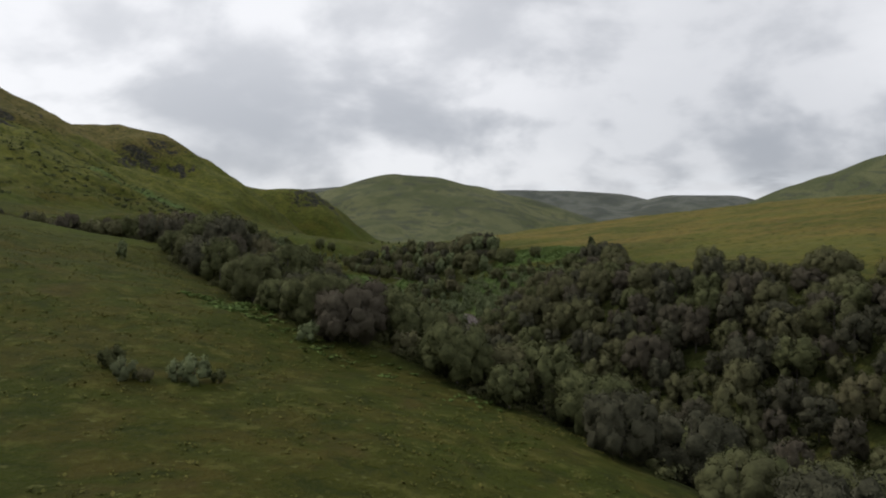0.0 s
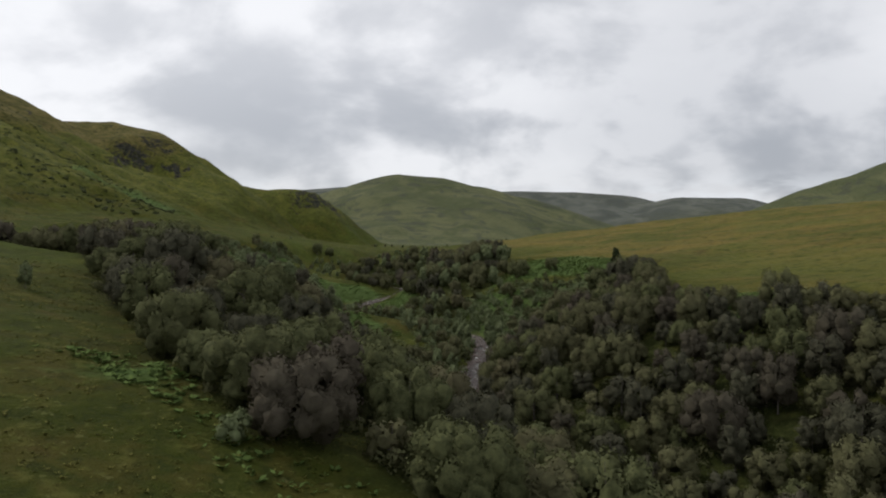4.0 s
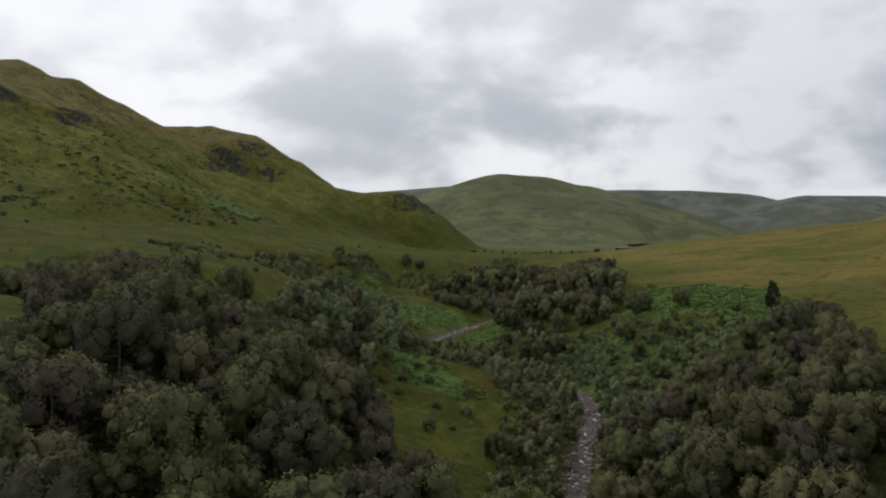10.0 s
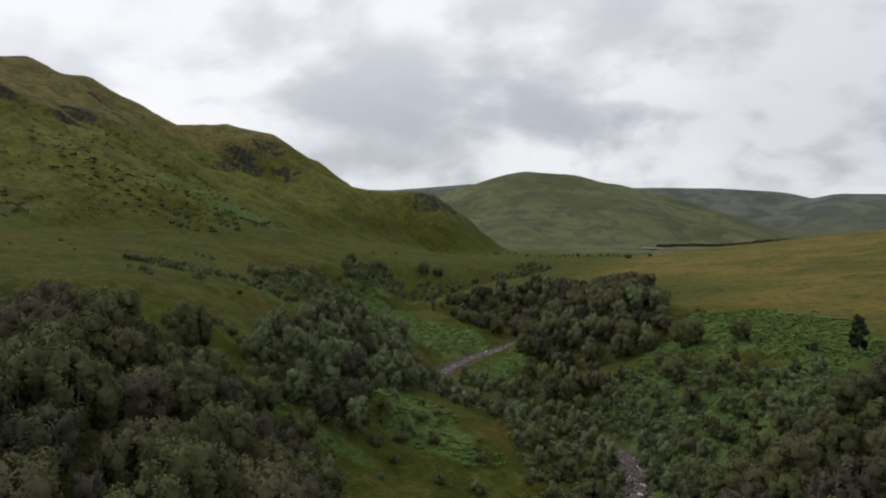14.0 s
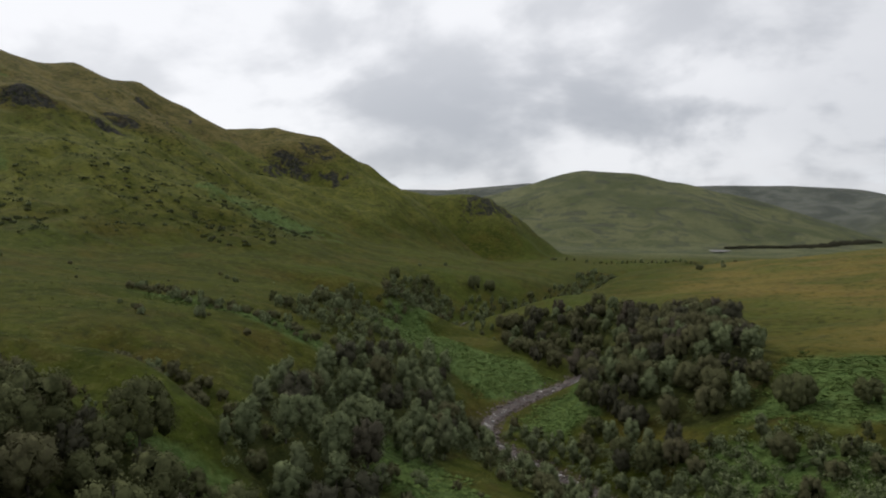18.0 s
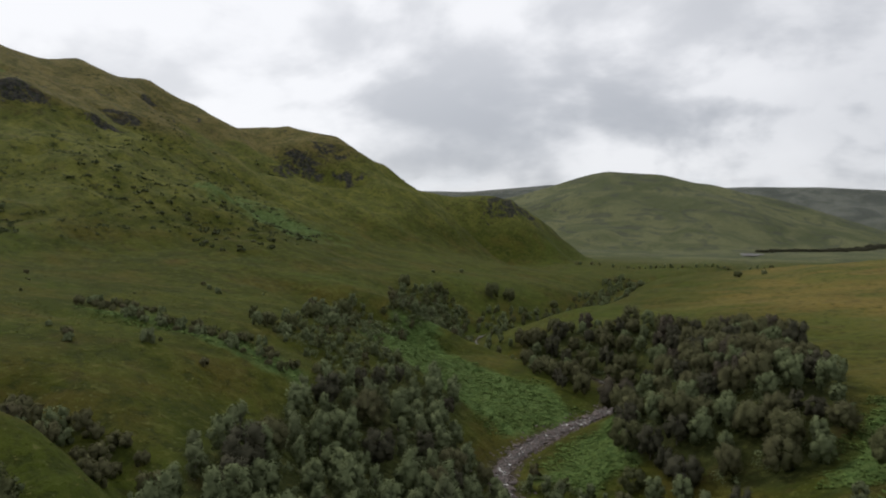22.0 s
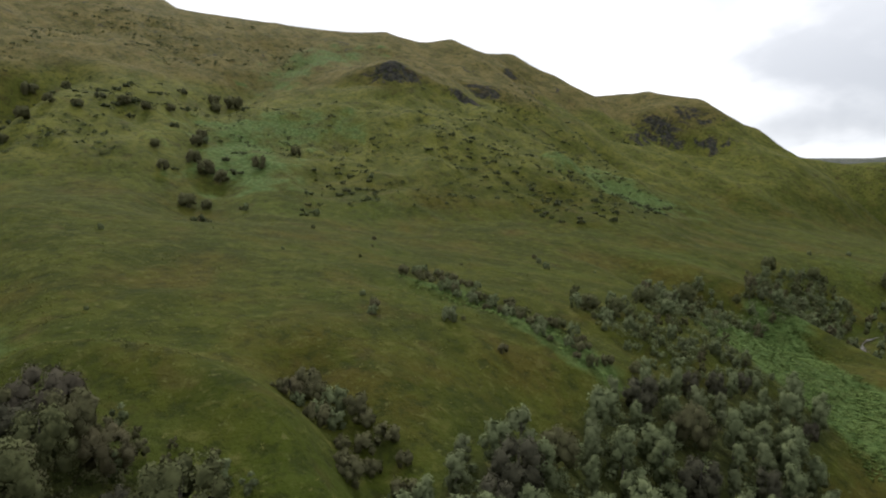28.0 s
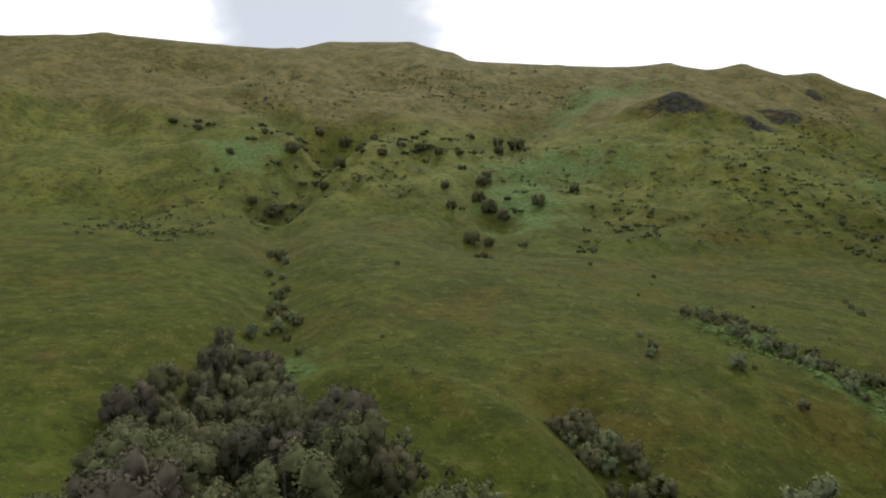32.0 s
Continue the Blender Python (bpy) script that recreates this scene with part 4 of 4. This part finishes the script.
# scrub under and between the trees
# bank scrub is brightened by colour too, through the paler leaves
for leaf, label, polys in ((BIRCH, "tangled dark green undergrowth beneath gorge trees", ((EAST_WOOD, 0.09), (WEST_WOOD, 0.07), (SIDE_WOOD, 0.05))),
                           (WILLOW_PALE_BIRCH, "tangled grey-green scrub and undergrowth between trees", ((COPSE, 0.04), (SLIM_WOOD, 0.06), (BURN_SIDE, 0.12), (EAST_SCRUB, 0.18), (UPPER_BANK, 0.12), (BANK_SCRUB, 0.05)))):
    pieces = []
    for poly, thick in polys:
        xs, ys = [p[0] for p in poly], [p[1] for p in poly]
        n = int((max(xs) - min(xs)) * (max(ys) - min(ys)) * thick)
        x, y = rng.uniform(min(xs), max(xs), n), rng.uniform(min(ys), max(ys), n)
        ok = inside(poly, x, y) & off_burn(4.0)(x, y)
        for p in on_land(np.column_stack([x[ok], y[ok]])):
            k = rng.uniform(0.7, 1.5)
            c = rng.normal(0, 0.7 * k, (3, 3)) * np.array([1, 1, 0.25]) + np.array([0, 0, 0.5 * k])
            v, f, n = leaves(rng, c, np.full(3, 0.75 * k), 90, 0.36, 1.0)
            pieces.append((v + p, f, n))
    v, f, n = merge(pieces)
    tagged(new("scrub", mesh_of("scrub", v, f, leaf, normals=n)), label, "scrub", kind="stuff")

# heather and dead bracken in dark tufts all over the hill
pieces = []
x, y = rng.uniform(-640, -150, 9000), rng.uniform(180, 960, 9000)
z = land(x, y)
ok = (z > 62) & (z < 205) & (fbm(x, y, 70, 4, 97) + 0.25 * fbm(x, y, 12, 2, 98) > 0.25) & (y < 760)
for p in np.column_stack([x, y, z])[ok]:
    k = rng.uniform(0.4, 1.2) if rng.random() < 0.8 else rng.uniform(1.1, 1.8)
    v, f, n = leaves(rng, rng.normal(0, 1.3 * k, (2, 3)) * np.array([0.5, 1, 0.1]) + np.array([0, 0, 0.15 * k]), np.full(2, 0.8 * k), 22, 0.6 * k, 0.6)
    pieces.append((v + p, f, n))
v, f, n = merge(pieces)
tagged(new("heather", mesh_of("heather", v, f, DARK_LEAF, normals=n)), "dark tufts of heather scattered over hillside", "heather", kind="stuff")

# ---- the burn: water and boulders ----
run = STREAM_LINE[(STREAM_LINE[:, 1] > 20) & (STREAM_LINE[:, 1] < 540)]
run = smooth_line(run, 3)
way = np.gradient(run[:, :2], axis=0)
way /= np.linalg.norm(way, axis=1)[:, None]
left = np.column_stack([-way[:, 1], way[:, 0]])
half = (1.7 - 1.2 * ease(run[:, 1], 420, 460)) + 0.5 * value_noise(run[:, 0] * 0.2, run[:, 1] * 0.2, 5)
rows = [np.column_stack([run[:, :2] + left * (half * k)[:, None], run[:, 2] - 0.24 + 0 * half]) for k in (-1, -0.5, 0, 0.5, 1)]
verts = np.stack(rows, 1).reshape(-1, 3)
i = (np.arange(len(run) - 1)[:, None] * 5 + np.arange(4)[None, :]).ravel()
burn = tagged(new("stream_water", mesh_of("stream_water", verts, np.stack([i, i + 5, i + 6, i + 1], -1), WATER, True)), "peaty brown water with white riffles among boulders", "stream", kind="structure")


def boulder(seed):
    bm = bmesh.new()
    bmesh.ops.create_icosphere(bm, subdivisions=2, radius=1.0)
    for v in bm.verts:
        n = noise.noise(v.co * 0.9 + Vector((seed * 3.1, 0, 0))) + 0.4 * noise.noise(v.co * 2.3 + Vector((0, seed * 1.7, 0)))
        v.co *= 1 + 0.42 * n
        v.co.z *= 0.62
    me = bpy.data.meshes.new("boulder")
    bm.to_mesh(me)
    bm.free()
    me.materials.append(STONE)
    return me


boulders = [boulder(k) for k in range(5)]
rng = np.random.default_rng(11)
for k in range(300):
    i = int(rng.integers(np.argmax(run[:, 1] > 185), np.argmax(run[:, 1] > 432)))
    p = run[i, :2] + left[i] * rng.normal(0, 2.1) + way[i] * rng.uniform(-1, 1)
    z = max(float(land(p[:1], p[1:])[0]), float(run[i, 2]) - 0.4)
    ob = tagged(new("boulder", boulders[k % 5]), "rounded brown-grey boulder in stream bed", "boulder", "boulders in the burn")
    s = float(rng.uniform(0.25, 0.6) if rng.random() < 0.8 else rng.uniform(0.6, 1.15))
    ob.matrix_basis = Matrix.LocRotScale(Vector((p[0], p[1], z + 0.2 * s)), Euler((0, 0, rng.uniform(0, 6.28))), Vector((s, s * rng.uniform(0.7, 1.2), s)))


small_stones = []
for k in range(4200):
    i = int(rng.integers(np.argmax(run[:, 1] > 185), np.argmax(run[:, 1] > 440)))
    p = run[i, :2] + left[i] * rng.normal(0, 2.0) + way[i] * rng.uniform(-1, 1)
    small_stones.append((*p, rng.uniform(0.16, 0.48), run[i, 2] - 0.34))
small_stones = np.array(small_stones)
ground_at = on_land(small_stones[:, :2])
ground_at[:, 2] = np.maximum(ground_at[:, 2], small_stones[:, 3])
ball = bmesh.new()
bmesh.ops.create_icosphere(ball, subdivisions=1, radius=1.0)
ball.verts.ensure_lookup_table()
bv, bf = np.array([v.co[:] for v in ball.verts]) * np.array([1, 1, 0.6]), np.array([[v.index for v in f.verts] for f in ball.faces])
v, f = merge([((bv * rng.uniform(0.75, 1.25, bv.shape)) * s + q, bf) for s, q in zip(small_stones[:, 2], ground_at)])
tagged(new("stream_stones", mesh_of("stream_stones", v, f, STONE)), "small brown-grey stones along stream bed", "stones", kind="stuff")


# ---- bracken and grass: too many to count ----
def clumps(name, places, blades, size, spread_out, rise, mat, label, category, seed):
    rng = np.random.default_rng(seed)
    n = len(places)
    p = np.repeat(places, blades, 0)
    a = rng.uniform(0, 2 * np.pi, n * blades)
    s = np.repeat(rng.uniform(0.6, 1.35, n), blades) * size * rng.uniform(0.7, 1.2, n * blades)
    out = np.column_stack([np.cos(a), np.sin(a), 0 * a])
    side = np.column_stack([-np.sin(a), np.cos(a), 0 * a])
    tip = p + out * (s * spread_out)[:, None] + np.column_stack([0 * s, 0 * s, s * rise * rng.uniform(0.5, 1.1, n * blades)])
    foot = p + out * (0.08 * s)[:, None] - np.array([0, 0, 0.08])
    w = (0.20 * s)[:, None]
    mid = 0.5 * (foot + tip) + np.column_stack([0 * s, 0 * s, 0.3 * rise * s])
    verts = np.stack([foot, mid + side * w, tip, mid - side * w], 1).reshape(-1, 3)
    k = 4 * np.arange(n * blades)[:, None]
    faces = np.concatenate([k + np.array([0, 1, 2]), k + np.array([0, 2, 3])])
    a, b, c = verts[faces[:, 0]], verts[faces[:, 1]], verts[faces[:, 2]]
    faces = np.where((np.cross(b - a, c - a)[:, 2] < 0)[:, None], faces[:, ::-1], faces)
    return tagged(new(name, mesh_of(name, verts, faces, mat, normals=np.repeat(np.array([[0, 0, 1.0]]), len(verts), 0) + 0.5 * np.repeat(out, 4, 0))), label, category, kind="stuff")


rng = np.random.default_rng(23)
ferns = []
for poly, thick in zip(BRACKEN, (0.9, 1.5, 1.1, 1.2, 1.2, 0.0, 0.0, 1.4, 0.7, 0.0, 0.8, 0.3, 0.9, 0.0, 0.5)):
    xs, ys = [p[0] for p in poly], [p[1] for p in poly]
    n = int((max(xs) - min(xs) + 12) * (max(ys) - min(ys) + 12) * thick)
    x, y = rng.uniform(min(xs) - 6, max(xs) + 6, n), rng.uniform(min(ys) - 6, max(ys) + 6, n)
    ok = (edge_distance(poly, x, y) + 5 * fbm(x, y, 9, 3, 77) > 0) & off_burn(4.5)(x, y)
    ferns.append(np.column_stack([x[ok], y[ok]]))
clumps("bracken", on_land(np.concatenate(ferns)), 7, 0.75, 0.85, 0.35, FERN, "bright green bracken fronds in dense patches", "bracken", 1)
tufts = []
for x0, x1, y0, y1, thick in ((-110, 18, 12, 170, 0.7), (-180, -60, 200, 380, 0.2), (-60, 0, 225, 330, 0.4), (-270, -100, 240, 430, 0.16)):
    n = int((x1 - x0) * (y1 - y0) * thick)
    x, y = rng.uniform(x0, x1, n), rng.uniform(y0, y1, n)
    ok = (fbm(x, y, 7, 3, 55) > -0.15) & off_burn(6.0)(x, y)
    tufts.append(np.column_stack([x[ok], y[ok]]))
clumps("grass_tussocks", on_land(np.concatenate(tufts)), 4, 0.36, 0.8, 0.45, STRAW, "straw and green tussocks of rough grass", "grass", 2)

# ---- far down the glen ----
rng = np.random.default_rng(31)
along = rng.uniform(0, 1, 900)
pts = np.column_stack([195 + 420 * along + rng.uniform(-14, 14, 900), 1830 + 470 * along + rng.uniform(-14, 14, 900)])
far_places = on_land(pts)
far_trees = []
for p in far_places:
    v, f, n = leaves(rng, np.array([[0, 0, 1.5], [0, 0, 3.5]]), np.array([2.4, 1.5]), 26, 2.4)
    far_trees.append((v + p, f, n))
v, f, n = merge(far_trees)
tagged(new("plantation", mesh_of("plantation", v, f, ALDER, normals=n)), "dark strip of conifer plantation on glen floor", "forest", kind="stuff")


def far_pool():
    """A small bright lochan on the glen floor."""
    a = np.linspace(0, 2 * np.pi, 48, endpoint=False)
    r = 1 + 0.15 * np.sin(3 * a + 1) + 0.08 * np.sin(5 * a)
    x, y = 150 + 20 * r * np.cos(a) + 0.10 * 85 * r * np.sin(a), 1640 + 85 * r * np.sin(a)
    gx2, gy2 = np.meshgrid(np.linspace(128, 172, 12), np.linspace(1560, 1720, 16))
    z = float(land(gx2, gy2).max()) + 0.15
    verts = np.vstack([[150, 1640, z], np.column_stack([x, y, np.full(48, z)])])
    k = np.arange(48)
    return mesh_of("lochan", verts, np.column_stack([0 * k, k + 1, (k + 1) % 48 + 1]), WATER)


tagged(new("lochan", far_pool()), "small pale lochan on distant glen floor", "lake", kind="structure")
